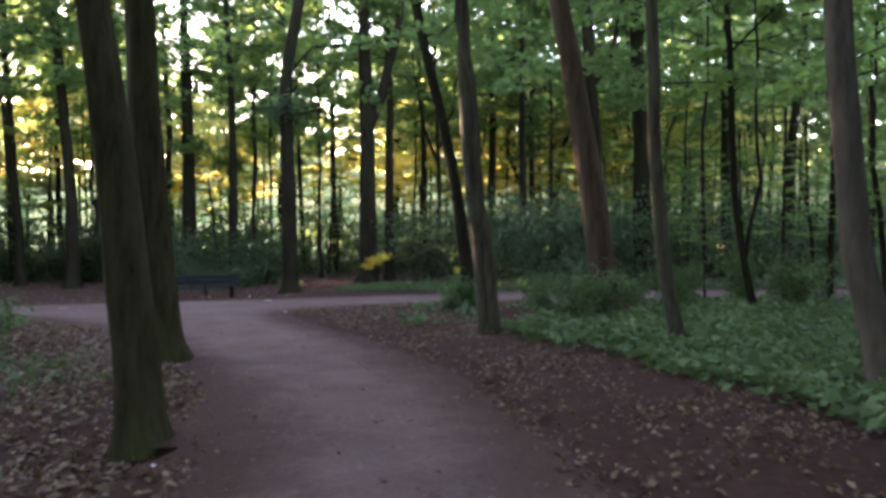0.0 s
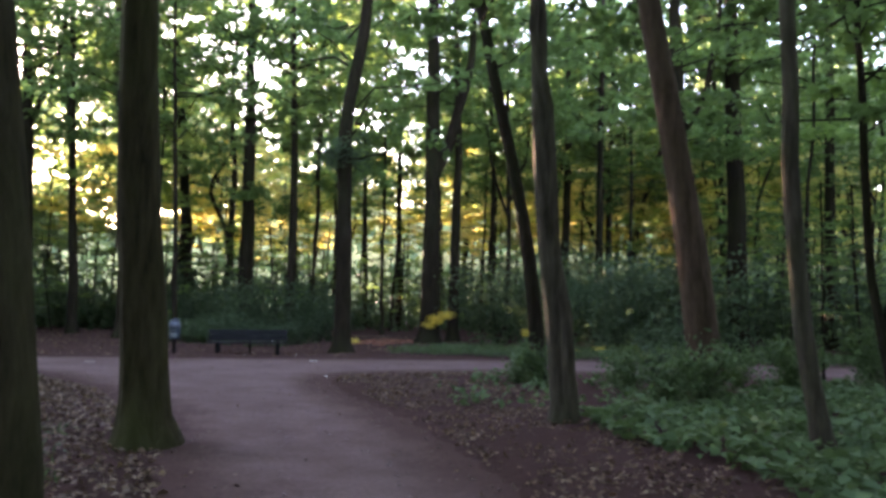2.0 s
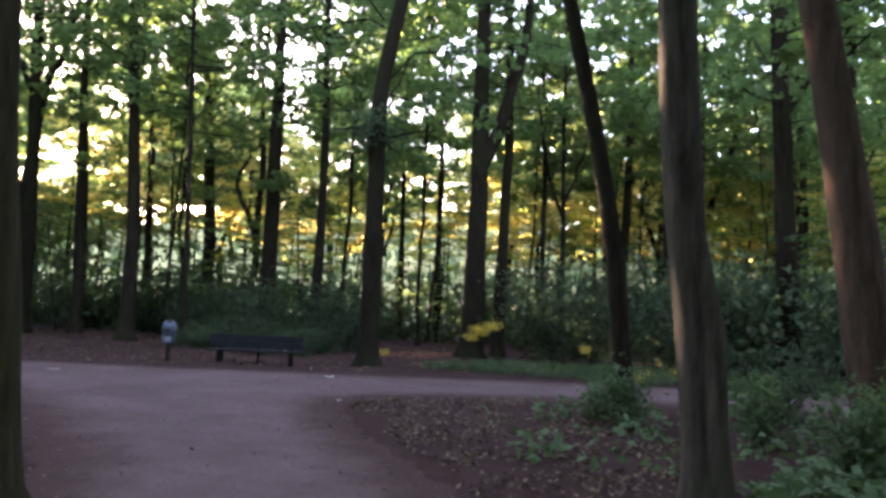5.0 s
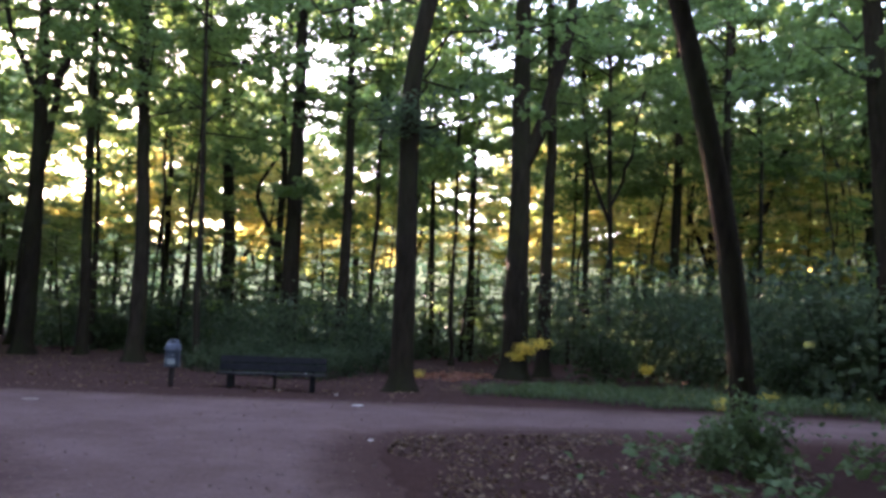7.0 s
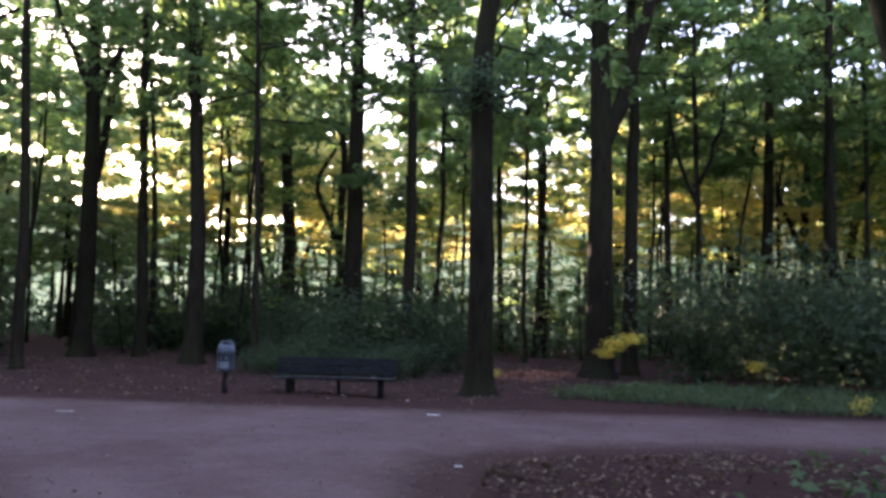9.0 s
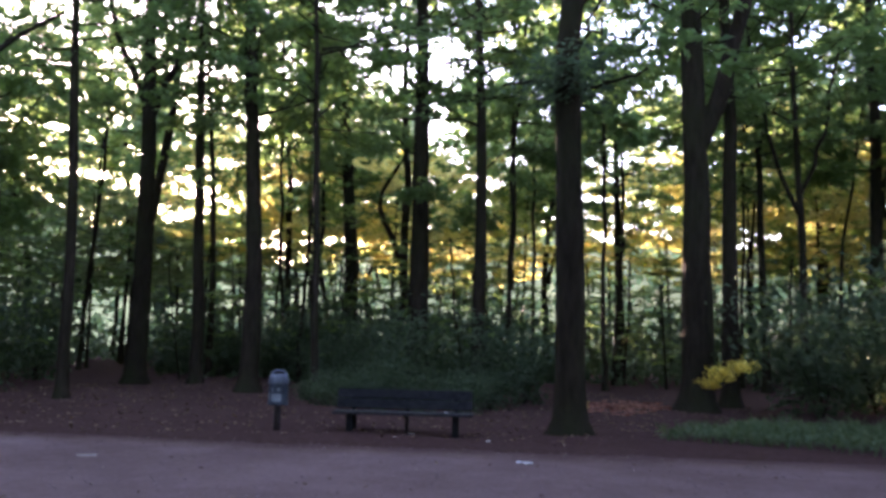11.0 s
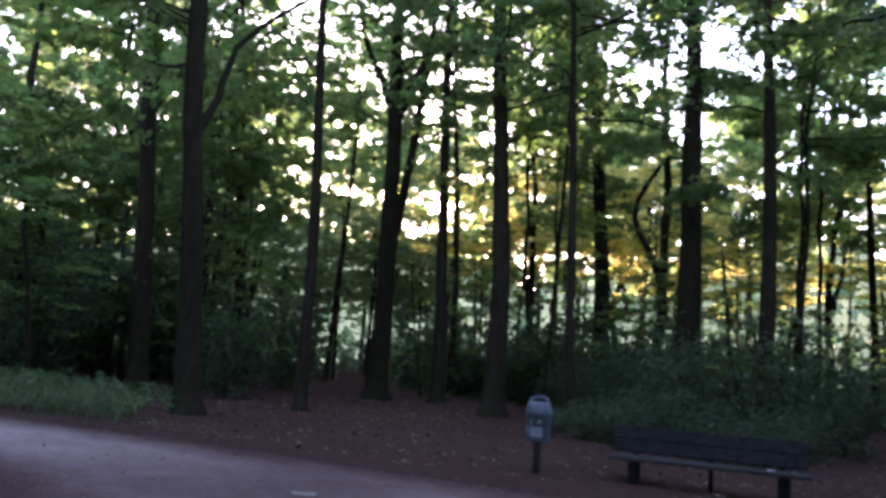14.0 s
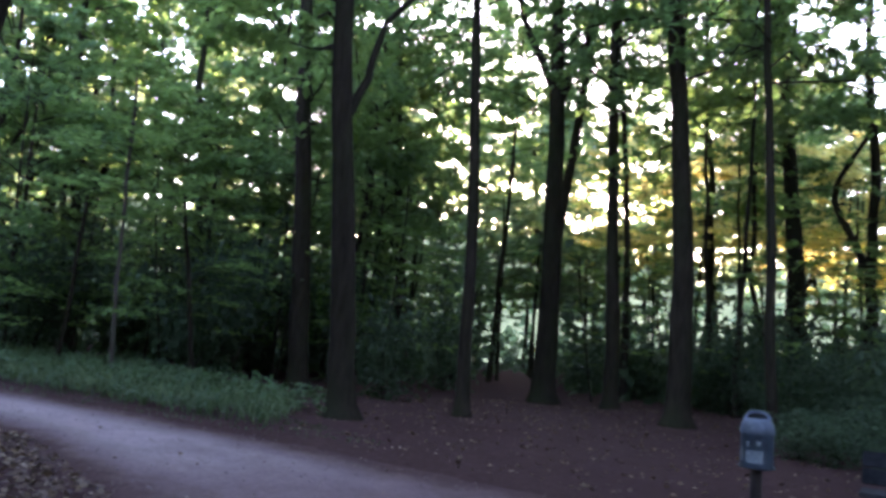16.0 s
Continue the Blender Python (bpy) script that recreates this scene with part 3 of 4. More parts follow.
for _ in range(9000):
    if made >= 70:
        break
    a, d = radians(fill.uniform(-100, 35)), fill.uniform(12, 46)
    x, y = -6 + d * math.sin(a), 18 + d * math.cos(a)
    if from_eyes(x, y) < (24 if x > -22 else 17) or off_path(x, y) < 2.5 or off_trail(x, y) < 3.0 or min(math.hypot(x - p, y - q) for p, q in TREES) < 1.3:
        continue
    tall = fill.uniform(3.2, 6.0)
    tree(x, y, fill.choice([0.03, 0.045, 0.06]), [(fill.normal(0, 0.3), fill.normal(0, 0.3), 3.0)], tall, CROWN_SMALL, fill.uniform(0.6, 1.6), label="thin understorey sapling with spreading green leaves", size=fill.uniform(0.8, 1.2))
    made += 1
# Band of far crowns whose sunlit look comes mostly from leaf colour.
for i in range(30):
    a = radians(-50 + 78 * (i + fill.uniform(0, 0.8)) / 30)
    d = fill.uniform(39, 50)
    tree(-6 + d * math.sin(a), 18 + d * math.cos(a), 0.1, (), fill.uniform(9.5, 12.5), CROWN_SUNLIT, fill.uniform(4.5, 6.5), label="slim tree with low sunlight painted into golden leaves")
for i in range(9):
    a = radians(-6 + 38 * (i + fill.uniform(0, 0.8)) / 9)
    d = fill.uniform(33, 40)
    tree(-6 + d * math.sin(a), 18 + d * math.cos(a), 0.08, (), fill.uniform(8.5, 11), CROWN_SUNLIT, fill.uniform(4.0, 5.5), label="slim tree with low sunlight painted into golden leaves", size=0.9)
FAR_SETS = {}


def mesh_arrays(me):
    v = np.empty(len(me.vertices) * 3, np.float32)
    me.vertices.foreach_get("co", v)
    f = np.empty(len(me.polygons) * 4, np.int32)
    me.loops.foreach_get("vertex_index", f)
    m = np.empty(len(me.polygons), np.int32)
    me.polygons.foreach_get("material_index", m)
    f = f.reshape(-1, 4)
    return v.reshape(-1, 3), f[m == 0], f[m == 1]


def far_tree(x, y, r, top, low, size):
    """Gathers a far tree's trunk and crown for the joined stand at the wood's back."""
    pick = int(fill.integers(0, len(CROWN_DEEP)))
    v, leaf_faces, wood_faces = mesh_arrays(CROWN_DEEP[pick])
    a = fill.uniform(0, 2 * math.pi)
    turned = np.stack([v[:, 0] * math.cos(a) - v[:, 1] * math.sin(a), v[:, 0] * math.sin(a) + v[:, 1] * math.cos(a), v[:, 2] * (top + 1 - low) / 12.0], 1)
    crown_at = turned * (size, size, 1) + (x, y, low)
    zs = np.linspace(-0.2, top, 7)
    trunk = tube(np.column_stack([x + np.cumsum(fill.normal(0, 0.08, 7)), y + np.cumsum(fill.normal(0, 0.08, 7)), zs]), r * np.linspace(1.1, 0.4, 7), 6, 0, 1)
    FAR_SETS.setdefault(pick, []).append((crown_at, leaf_faces))
    FAR_SETS.setdefault("wood", []).extend([(crown_at, wood_faces), trunk])


for i in range(22):
    a = radians(-98 + 54 * (i + fill.uniform(0, 0.8)) / 22)
    d = fill.uniform(44, 64)
    far_tree(-6 + d * math.sin(a), 18 + d * math.cos(a), 0.12, fill.uniform(8.0, 10.0), fill.uniform(3.0, 5.0), 0.95)
for i in range(26):
    a = radians(-70 + 110 * (i + fill.uniform(0, 0.8)) / 26)
    d = fill.uniform(50, 64)
    if abs(math.degrees(a) + 50) < 5 or abs(math.degrees(a) + 23) < 2.5:
        continue
    far_tree(-6 + d * math.sin(a), 18 + d * math.cos(a), 0.15, fill.uniform(17, 21), fill.uniform(9.5, 11.5), 1.1)

for key, pieces in FAR_SETS.items():
    fv, ff = join(pieces)
    used, inv = np.unique(ff, return_inverse=True)
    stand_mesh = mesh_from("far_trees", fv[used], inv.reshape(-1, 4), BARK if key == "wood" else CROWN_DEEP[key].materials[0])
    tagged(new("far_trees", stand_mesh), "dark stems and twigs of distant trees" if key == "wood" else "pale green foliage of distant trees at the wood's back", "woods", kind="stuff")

made = 0
for _ in range(2000):
    if made >= 5:
        break
    a, d = radians(fill.uniform(-43, -24)), fill.uniform(31, 44)
    x, y = -1.5 + d * math.sin(a), 10.4 + d * math.cos(a)
    if off_trail(x, y) < 1.5 or min(math.hypot(x - p, y - q) for p, q in TREES) < 1.5:
        continue
    tree(x, y, fill.choice([0.09, 0.12]), [(fill.normal(0, 0.3), fill.normal(0, 0.3), 7.0)], fill.uniform(17, 20), CROWN_FAR, fill.uniform(8, 9.5), label="slender dark trunk in the depth of the wood", wander=0.1)
    made += 1
for x, y, tall, low in ((8.6, 20.9, 14, 5.5), (12.2, 29.4, 16, 6.0), (6.9, 31.5, 15, 6.5), (12.5, 16.0, 14, 6.0)):
    tree(x, y, 0.08, [(0.15, 0.1, 5.0)], tall, CROWN_FAR, low, label="thin tree with spreading green foliage near the road", wander=0.1)
for x, y in ((-30.5, 26.0), (-34.5, 24.0)):
    tree(x, y, 0.1, [(0.1, 0.1, 5.0)], 16.5, CROWN_FAR, 4.5, label="thin tree with dense dark green foliage", wander=0.1, size=1.15)
for x, y in ((-36.0, 35.6), (-41.5, 39.5)):
    tree(x, y, 0.1, [(0.2, 0.1, 7.0)], 17.0, CROWN_FAR, 10.5, label="slender dark trunk in the depth of the wood", wander=0.1)
for x, y in ((-12.6, 41.5), (-13.4, 45.0)):
    tree(x, y, 0.1, [(0.2, 0.1, 7.0)], 19.0, CROWN_FAR, 8.5, label="slender dark trunk in the depth of the wood", wander=0.1)
for x, y in ((-46.0, 45.5), (-48.5, 48.5), (-44.0, 48.5), (-51, 46.5)):
    tree(x, y, 0.12, (), 13.0, CROWN_DEEP, 4.5, label="leafy green tree closing the far end of a trail")
DENSE = 0
for _ in range(3000):
    if DENSE >= 28:
        break
    x, y = fill.uniform(-44, -22.5), fill.uniform(14, 34)
    if off_path(x, y) < 3.0 or off_trail(x, y) < 3.6 or from_eyes(x, y) < 22.5 or y > 2.0 - x or min(math.hypot(x - p, y - q) for p, q in TREES) < 1.6:
        continue
    tree(x, y, fill.choice([0.04, 0.06, 0.08]), [(fill.normal(0, 0.3), fill.normal(0, 0.3), 4.0)], fill.uniform(6, 10), CROWN_DARK, fill.uniform(0.6, 1.6), label="dense dark green understorey beech with layered sprays", size=fill.uniform(0.9, 1.2))
    DENSE += 1

# ---- far woods beyond the meadow ----
fw = np.random.default_rng(5)
FAR_N = 6000
ang = fw.uniform(0, 2 * np.pi, FAR_N)
dist = fw.uniform(70, 84, FAR_N)
hmax = 13 + 2.0 * np.sin(ang * 9) + 1.8 * np.sin(ang * 23 + 1) + 1.2 * np.sin(ang * 61)
cloud = np.stack([-6 + dist * np.sin(ang), 18 + dist * np.cos(ang), hmax * fw.uniform(0, 1, FAR_N) ** 0.9], 1)
fv, ff = leaves(cloud, 1.7, 1.2, fw, 1.6)
far_woods = new("far_woods", mesh_from("far_woods", fv, ff, LEAF_HAZE))


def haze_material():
    """The green distance beyond the wood: sunlit haze painted as its own soft emission."""
    k = Mat("glowing_distance")
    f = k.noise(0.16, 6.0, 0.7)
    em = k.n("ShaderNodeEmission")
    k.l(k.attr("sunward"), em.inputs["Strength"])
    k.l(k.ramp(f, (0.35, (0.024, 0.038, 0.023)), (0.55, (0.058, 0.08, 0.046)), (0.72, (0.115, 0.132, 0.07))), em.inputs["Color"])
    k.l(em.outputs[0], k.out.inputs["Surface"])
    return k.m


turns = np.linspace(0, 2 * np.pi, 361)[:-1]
# Rim dips towards the sun; the ring also keeps sun off the ground.
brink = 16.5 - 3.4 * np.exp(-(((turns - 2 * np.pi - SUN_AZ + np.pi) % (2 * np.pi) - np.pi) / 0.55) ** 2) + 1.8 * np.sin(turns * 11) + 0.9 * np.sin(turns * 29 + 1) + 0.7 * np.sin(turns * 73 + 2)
ring = np.concatenate([np.stack([-6 + 90 * np.sin(turns), 18 + 90 * np.cos(turns), np.full(360, -1.0)], 1), np.stack([-6 + 90 * np.sin(turns), 18 + 90 * np.cos(turns), brink], 1)])
idx = np.arange(360)
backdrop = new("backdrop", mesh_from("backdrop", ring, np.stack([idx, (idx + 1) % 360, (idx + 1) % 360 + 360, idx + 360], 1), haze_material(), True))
# Sun glow is painted in: emission grows towards the sun's bearing.
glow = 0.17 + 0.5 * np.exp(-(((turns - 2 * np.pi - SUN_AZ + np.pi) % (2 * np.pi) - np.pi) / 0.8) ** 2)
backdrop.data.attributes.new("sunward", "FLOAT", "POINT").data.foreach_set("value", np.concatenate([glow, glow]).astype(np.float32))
tagged(backdrop, "glowing green ring painted as hazy sunlit distance beyond the wood", "backdrop", kind="structure")
UN = 40000
ua = np.radians(fw.uniform(-110, 50, UN))
ud = np.sqrt(fw.uniform(27**2, 66**2, UN))
low = np.stack([-6 + ud * np.sin(ua), 18 + ud * np.cos(ua)], 1)
low = low[[off_trail(x, y) > 2.2 for x, y in low]]
low = low[outline_distance(low[:, 0], low[:, 1]) > 8.0]
UN = len(low)
ripple = np.clip(0.9 + 0.6 * wave(low[:, 0], low[:, 1], 7.0, 12), 0.15, 2.0)
uv_, uf_ = leaves(np.column_stack([low, 0.1 + 3.6 * ripple * fw.uniform(0, 1, UN) ** 1.35]), 0.46, 0.29, fw, 0.9)
tagged(new("undergrowth", mesh_from("undergrowth", uv_, uf_, LEAF_DARK)), "dark green bramble undergrowth filling the wood's depth", "undergrowth", kind="stuff")
tagged(far_woods, "distant line of trees with haze painted into pale leaves", "woods", kind="stuff")


# ---- shrubs ----
def shrub_data(seed, w, h, stems, n, leaf, material):
    rng = np.random.default_rng(seed)
    pts, lines = [], []
    for i in range(stems):
        a, out, up = rng.uniform(0, 6.283), w * rng.uniform(0.3, 1.0), h * rng.uniform(0.5, 1.05)
        s = np.linspace(0, 1, 5)
        line = np.stack([math.cos(a) * out * s**1.3, math.sin(a) * out * s**1.3, up * (1.25 * s - 0.25 * s**2) - 0.05], 1)
        lines.append(tube(line, 0.022 * (1 - 0.8 * s), 4, 0, i))
        k = rng.uniform(0.15, 1.05, n // stems)
        b = np.stack([np.interp(k, s, line[:, c]) for c in range(3)], 1)
        pts.append(b + rng.normal(0, 1, b.shape) * (0.24 * w, 0.24 * w, 0.13 * h))
    c = np.concatenate(pts)
    c[:, 2] = np.abs(c[:, 2]) + 0.04
    v, f = leaves(c, leaf, leaf * 0.6, rng, 0.6, 0.2)
    return mesh_from("foliage", v, f, material), [mesh_from("stem", *one, BARK, True) for one in lines[:5]]


SHRUBS = [shrub_data(101 + i, 1.7, 2.3, 13, 1100, 0.18, LEAF_DARK) for i in range(3)]
SHRUB_LIGHT = shrub_data(111, 1.0, 1.5, 12, 1100, 0.15, HERB)
SHRUB_SUNLIT = shrub_data(121, 0.8, 0.8, 8, 330, 0.14, LEAF_SUN_YELLOW)


def shrub(x, y, size=1.0, kind=None, label="dense dark green undergrowth shrub", tall=1.0, z=0.0):
    thing = new("shrub")
    n = len(SHRUB_AT)
    thing.matrix_basis = Matrix.Translation((x, y, z)) @ pose(0, 0, 0, 0, 0, 67 * n % 360) @ Matrix.Diagonal((size, size, size * tall, 1))
    foliage, stalks = kind or SHRUBS[n % 3]
    part("foliage", foliage, thing)
    for stalk in stalks:
        part("stem", stalk, thing)
    SHRUB_AT.append((x, y))
    return tagged(thing, label, "shrub", "undergrowth shrubs")


SHRUB_AT = []
sh = np.random.default_rng(77)
for i in range(70):
    t = i / 69
    x, y = -36 + 50 * t + sh.normal(0, 1), 33.5 + 3 * math.sin(t * 9) + abs(sh.normal(0, 5.0))
    if off_trail(x, y) > 2.2 and from_eyes(x, y) > 21:
        shrub(x, y, sh.uniform(0.45, 1.3), tall=sh.uniform(0.7, 1.3))
for x, y, scale in ((-15.2, 31.5, 1.0), (-13.2, 32.5, 1.1), (-11.6, 31.8, 0.8), (-17.5, 33.0, 0.9), (-18.8, 32.6, 0.7), (-4.5, 33.5, 1.3), (-2.0, 33.0, 1.35), (0.5, 34.0, 1.5), (2.5, 33.0, 1.3), (-3.4, 36.5, 1.5), (-0.8, 36.0, 1.5), (6, 31, 1.2), (9, 32, 1.3), (12, 33, 1.4)):
    shrub(x, y, scale * 0.9, tall=1.2)
for x, y, scale in ((-28, 20.5, 1.2), (-31, 22, 1.4), (-30, 26, 1.3), (-34, 20, 1.4), (-36, 25, 1.5), (-24.5, 24.5, 0.8), (-29, 29, 1.0), (-40, 29, 1.3), (-38, 17, 1.5), (-33, 17, 1.2)):
    shrub(x, y, scale, tall=1.4)
shrub(-0.2, 17.7, 0.5, SHRUB_LIGHT, "loose leafy bush round a leaning trunk's foot", 1.2)
shrub(-0.7, 18.1, 0.42, SHRUB_LIGHT, "loose leafy bush round a leaning trunk's foot")
shrub(-6.4, 9.6, 0.6, SHRUB_LIGHT, "small dark leafy bush on the leaf-strewn bank")
shrub(-7.4, 10.2, 0.7, SHRUB_LIGHT, "small dark leafy bush on the leaf-strewn bank")
shrub(1.7, 29.6, 1.5, SHRUBS[1], "tall dark green bush beside the road", 1.1)
shrub(0.6, 30.2, 1.2, SHRUBS[2], "tall dark green bush beside the road", 1.1)
shrub(3.9, 29.4, 1.2, SHRUBS[0], "tall dark green bush beside the road", 1.1)
for x, y, scale, tall in ((2.3, 14.8, 0.55, 1.2), (2.9, 15.9, 0.7, 1.0)):
    shrub(x, y, scale, SHRUB_LIGHT, "loose leafy bush between slender trunks", tall)
shrub(1.6, 17.2, 0.6, SHRUB_LIGHT, "low green bush near a reddish trunk")
shrub(2.0, 20.3, 0.6, SHRUBS[2], "low green bush near a reddish trunk")
# Sunlit spots stand here as small shrubs in sunbeam yellow.
for x, y, scale, z in ((-6.2, 30.6, 0.6, 0.9), (-5.75, 30.55, 0.5, 1.1), (-6.5, 30.6, 0.42, 0.72)):
    shrub(x, y, scale, SHRUB_SUNLIT, "sprig at a trunk's foot, its sunbeam painted bright yellow", 0.75, z)
for x, y, z, scale in ((-3.0, 31.5, 0.5, 0.35), (-0.8, 27.9, 0.0, 0.35), (0.1, 28.1, 0.05, 0.4), (-9.7, 31.0, 0.0, 0.35), (-1.6, 28.3, 0.0, 0.25), (-0.9, 27.0, 0.0, 0.3), (1.4, 27.9, 0.0, 0.32), (0.4, 27.5, 0.0, 0.2), (2.6, 28.3, 0.0, 0.22)):
    shrub(x, y, scale, SHRUB_SUNLIT, "small tuft in the undergrowth, its sun glint painted yellow", 1.0, z)
for i, (x, y) in enumerate(((3.6, 19.6), (5.0, 20.4), (6.4, 20.2), (8.0, 20.8), (9.7, 20.4), (11.6, 20.9), (7.2, 18.6), (9.0, 17.8), (4.6, 18.2), (11.0, 18.6))):
    shrub(x, y, 0.55 + 0.09 * (i % 4), SHRUB_LIGHT, "loose leafy bush on the near verge of the road", 1.0 + 0.15 * (i % 3))
for i, (x, y) in enumerate(((5.6, 21.2), (7.6, 21.6), (9.4, 21.2), (10.8, 17.2), (12.4, 20.0), (8.3, 15.8), (6.0, 29.6), (8.2, 30.2), (10.6, 30.4), (12.8, 31.2))):
    tree(x, y, (0.03, 0.045, 0.06)[i % 3], [(0.15 * math.sin(2.3 * i), 0.1, 3.0)], 4.6 + 0.6 * (i % 5), CROWN_SMALL, 1.3 + 0.35 * (i % 4), label="thin young tree with sparse spreading leaves", size=0.55)
for i, (x, y) in enumerate(((-16.4, 28.6), (-15.3, 28.0), (-14.3, 27.6), (-13.3, 27.3), (-12.3, 27.5), (-11.4, 27.9), (-15.8, 29.6), (-14.6, 29.1), (-13.6, 28.9), (-12.5, 29.2), (-11.6, 29.8))):
    shrub(x, y, 0.3 + 0.09 * (i % 3) + (0.15 if i > 5 else 0), None, "low dark bramble shrub behind the bench", 0.85)
right = np.random.default_rng(91)
for i in range(12):
    x, y = 4 + 17 * i / 11 + right.normal(0, 0.8), 33 + right.uniform(0, 11)
    tree(x, y, (0.04, 0.06, 0.08)[i % 3], [(right.normal(0, 0.3), right.normal(0, 0.3), 4.0)], right.uniform(6, 9.5), CROWN_SMALL, right.uniform(1.0, 2.2), label="young understorey tree with spreading green sprays", size=right.uniform(1.0, 1.3))
clump = part("leaf_clump", SHRUBS[0][0], BESIDE_BENCH, "dense dark leaf clump round the trunk")
clump.matrix_basis = Matrix.Translation((-0.05, 0, 6.05)) @ Matrix.Diagonal((0.85, 0.85, 0.42, 1))


# ---- bench and bin ----
def box(bm, x0, x1, y0, y1, z0, z1, turn=None):
    m = Matrix.Translation(((x0 + x1) / 2, (y0 + y1) / 2, (z0 + z1) / 2)) @ Matrix.Diagonal((x1 - x0, y1 - y0, z1 - z0, 1))
    res = bmesh.ops.create_cube(bm, size=1.0, matrix=(turn @ m) if turn else m)
    edges = list({e for v in res["verts"] for e in v.link_edges})
    bmesh.ops.bevel(bm, geom=edges, offset=0.008, segments=2, affect="EDGES")


def bench(x, y, turn):
    thing = new("park_bench")
    thing.matrix_basis = pose(x, y, 0.0, 0, 0, turn) @ Matrix.Diagonal((0.985, 1, 0.93, 1))
    for i in range(3):
        bm = bmesh.new()
        box(bm, -1.22, 1.22, -0.38 + 0.155 * i, -0.24 + 0.155 * i, 0.38, 0.425)
        part("seat_slat", (bm, BENCH_SEAT), thing, "worn greyish seat plank")
    lean = Matrix.Translation((0, 0.11, 0.42)) @ pose(0, 0, 0, -14)
    for i in range(2):
        bm = bmesh.new()
        box(bm, -1.22, 1.22, -0.022, 0.022, 0.04 + 0.19 * i, 0.215 + 0.19 * i, lean)
        part("back_slat", (bm, BENCH_WOOD), thing)
    for lx in (-0.92, 0.92):
        bm = bmesh.new()
        box(bm, lx - 0.06, lx + 0.06, -0.33, -0.22, -0.03, 0.385)
        box(bm, lx - 0.06, lx + 0.06, 0.03, 0.13, -0.03, 0.385)
        box(bm, lx - 0.05, lx + 0.05, -0.34, 0.14, 0.33, 0.383)
        box(bm, lx - 0.03, lx + 0.03, 0.022, 0.06, -0.02, 0.38, lean)
        part("leg", (bm, BENCH_IRON), thing, "dark iron support")
    bm = bmesh.new()
    box(bm, 0.02, 0.08, -0.34, 0.14, 0.335, 0.383)
    box(bm, 0.02, 0.08, 0.022, 0.06, -0.02, 0.38, lean)
    box(bm, 0.02, 0.08, 0.04, 0.1, -0.03, 0.34)
    part("middle_support", (bm, BENCH_IRON), thing, "slim dark iron middle support")
    return tagged(thing, "weathered dark grey slatted park bench", "bench")


bench(-10.36, 23.95, 28.0)


def lathe(profile, sides=32):
    bm = bmesh.new()
    rings = []
    for r, z in profile:
        rings.append([bm.verts.new((r * math.cos(2 * math.pi * i / sides), r * math.sin(2 * math.pi * i / sides), z)) for i in range(sides)])
    for a, b in zip(rings, rings[1:]):
        for i in range(sides):
            bm.faces.new((a[i], a[(i + 1) % sides], b[(i + 1) % sides], b[i])).smooth = True
    return bm


def litter_bin(x, y, turn):
    thing = new("litter_bin")
    thing.matrix_basis = pose(x, y, 0.0, 0, 0, turn) @ Matrix.Diagonal((0.88, 0.88, 1, 1))
    part("post", (lathe([(0.0, -0.05), (0.068, -0.05), (0.066, 0.52), (0.0, 0.52)], 16), BIN_POST), thing, "dark brown post")
    body = part("body", (lathe([(0.0, 0.47), (0.18, 0.47), (0.2, 0.485), (0.192, 0.52), (0.190, 0.80), (0.196, 0.815), (0.196, 0.84), (0.15, 0.845), (0.0, 0.845)]), BIN_PAINT), thing)
    part("hood", (lathe([(0.193, 0.838), (0.203, 0.842), (0.204, 0.85), (0.196, 0.90), (0.18, 0.945), (0.155, 0.985), (0.13, 0.995)]), BIN_HOOD), thing, "metal hood paler than the body")
    tip = Matrix.Translation((0.012, -0.016, 1.0)) @ pose(0, 0, 0, 25, 0, 36)
    # The opening is a closed disc with its inner shade painted black.
    for nm, prof, mat, words in (("opening", [(0.0, -0.012), (0.124, -0.012), (0.124, -0.006), (0.0, -0.006)], BLACK, "near-black disc painting the shaded opening under the hood"), ("collar", [(0.12, -0.075), (0.158, -0.075), (0.153, 0.0), (0.142, 0.016), (0.126, 0.016), (0.12, -0.03), (0.12, -0.075)], BIN_HOOD, "pale collar")):
        bm = lathe(prof, 28)
        bm.transform(tip)
        part(nm, (bm, mat), body, words)
    part("rim", (lathe([(0.19, 0.478), (0.210, 0.478), (0.212, 0.495), (0.19, 0.497)], 32), BIN_PAINT), body)
    for a, z, w, h in ((-48, 0.715, 0.05, 0.05), (-85, 0.70, 0.03, 0.06), (-62, 0.535, 0.20, 0.13), (-112, 0.55, 0.04, 0.14)):
        bm = bmesh.new()
        n = 5
        rows = []
        for zz in (z, z + h):
            rows.append([bm.verts.new((0.1965 * math.cos(radians(a) + (i / n - 0.5) * w / 0.19), 0.1965 * math.sin(radians(a) + (i / n - 0.5) * w / 0.19), zz)) for i in range(n + 1)])
        for i in range(n):
            bm.faces.new((rows[0][i], rows[0][i + 1], rows[1][i + 1], rows[1][i]))
        part("sticker", (bm, STICKER), body, "worn white sticker")
    return tagged(thing, "grey-blue metal litter bin on a dark post", "litter bin")


litter_bin(-12.17, 22.72, 0)

# ---- ground cover ----


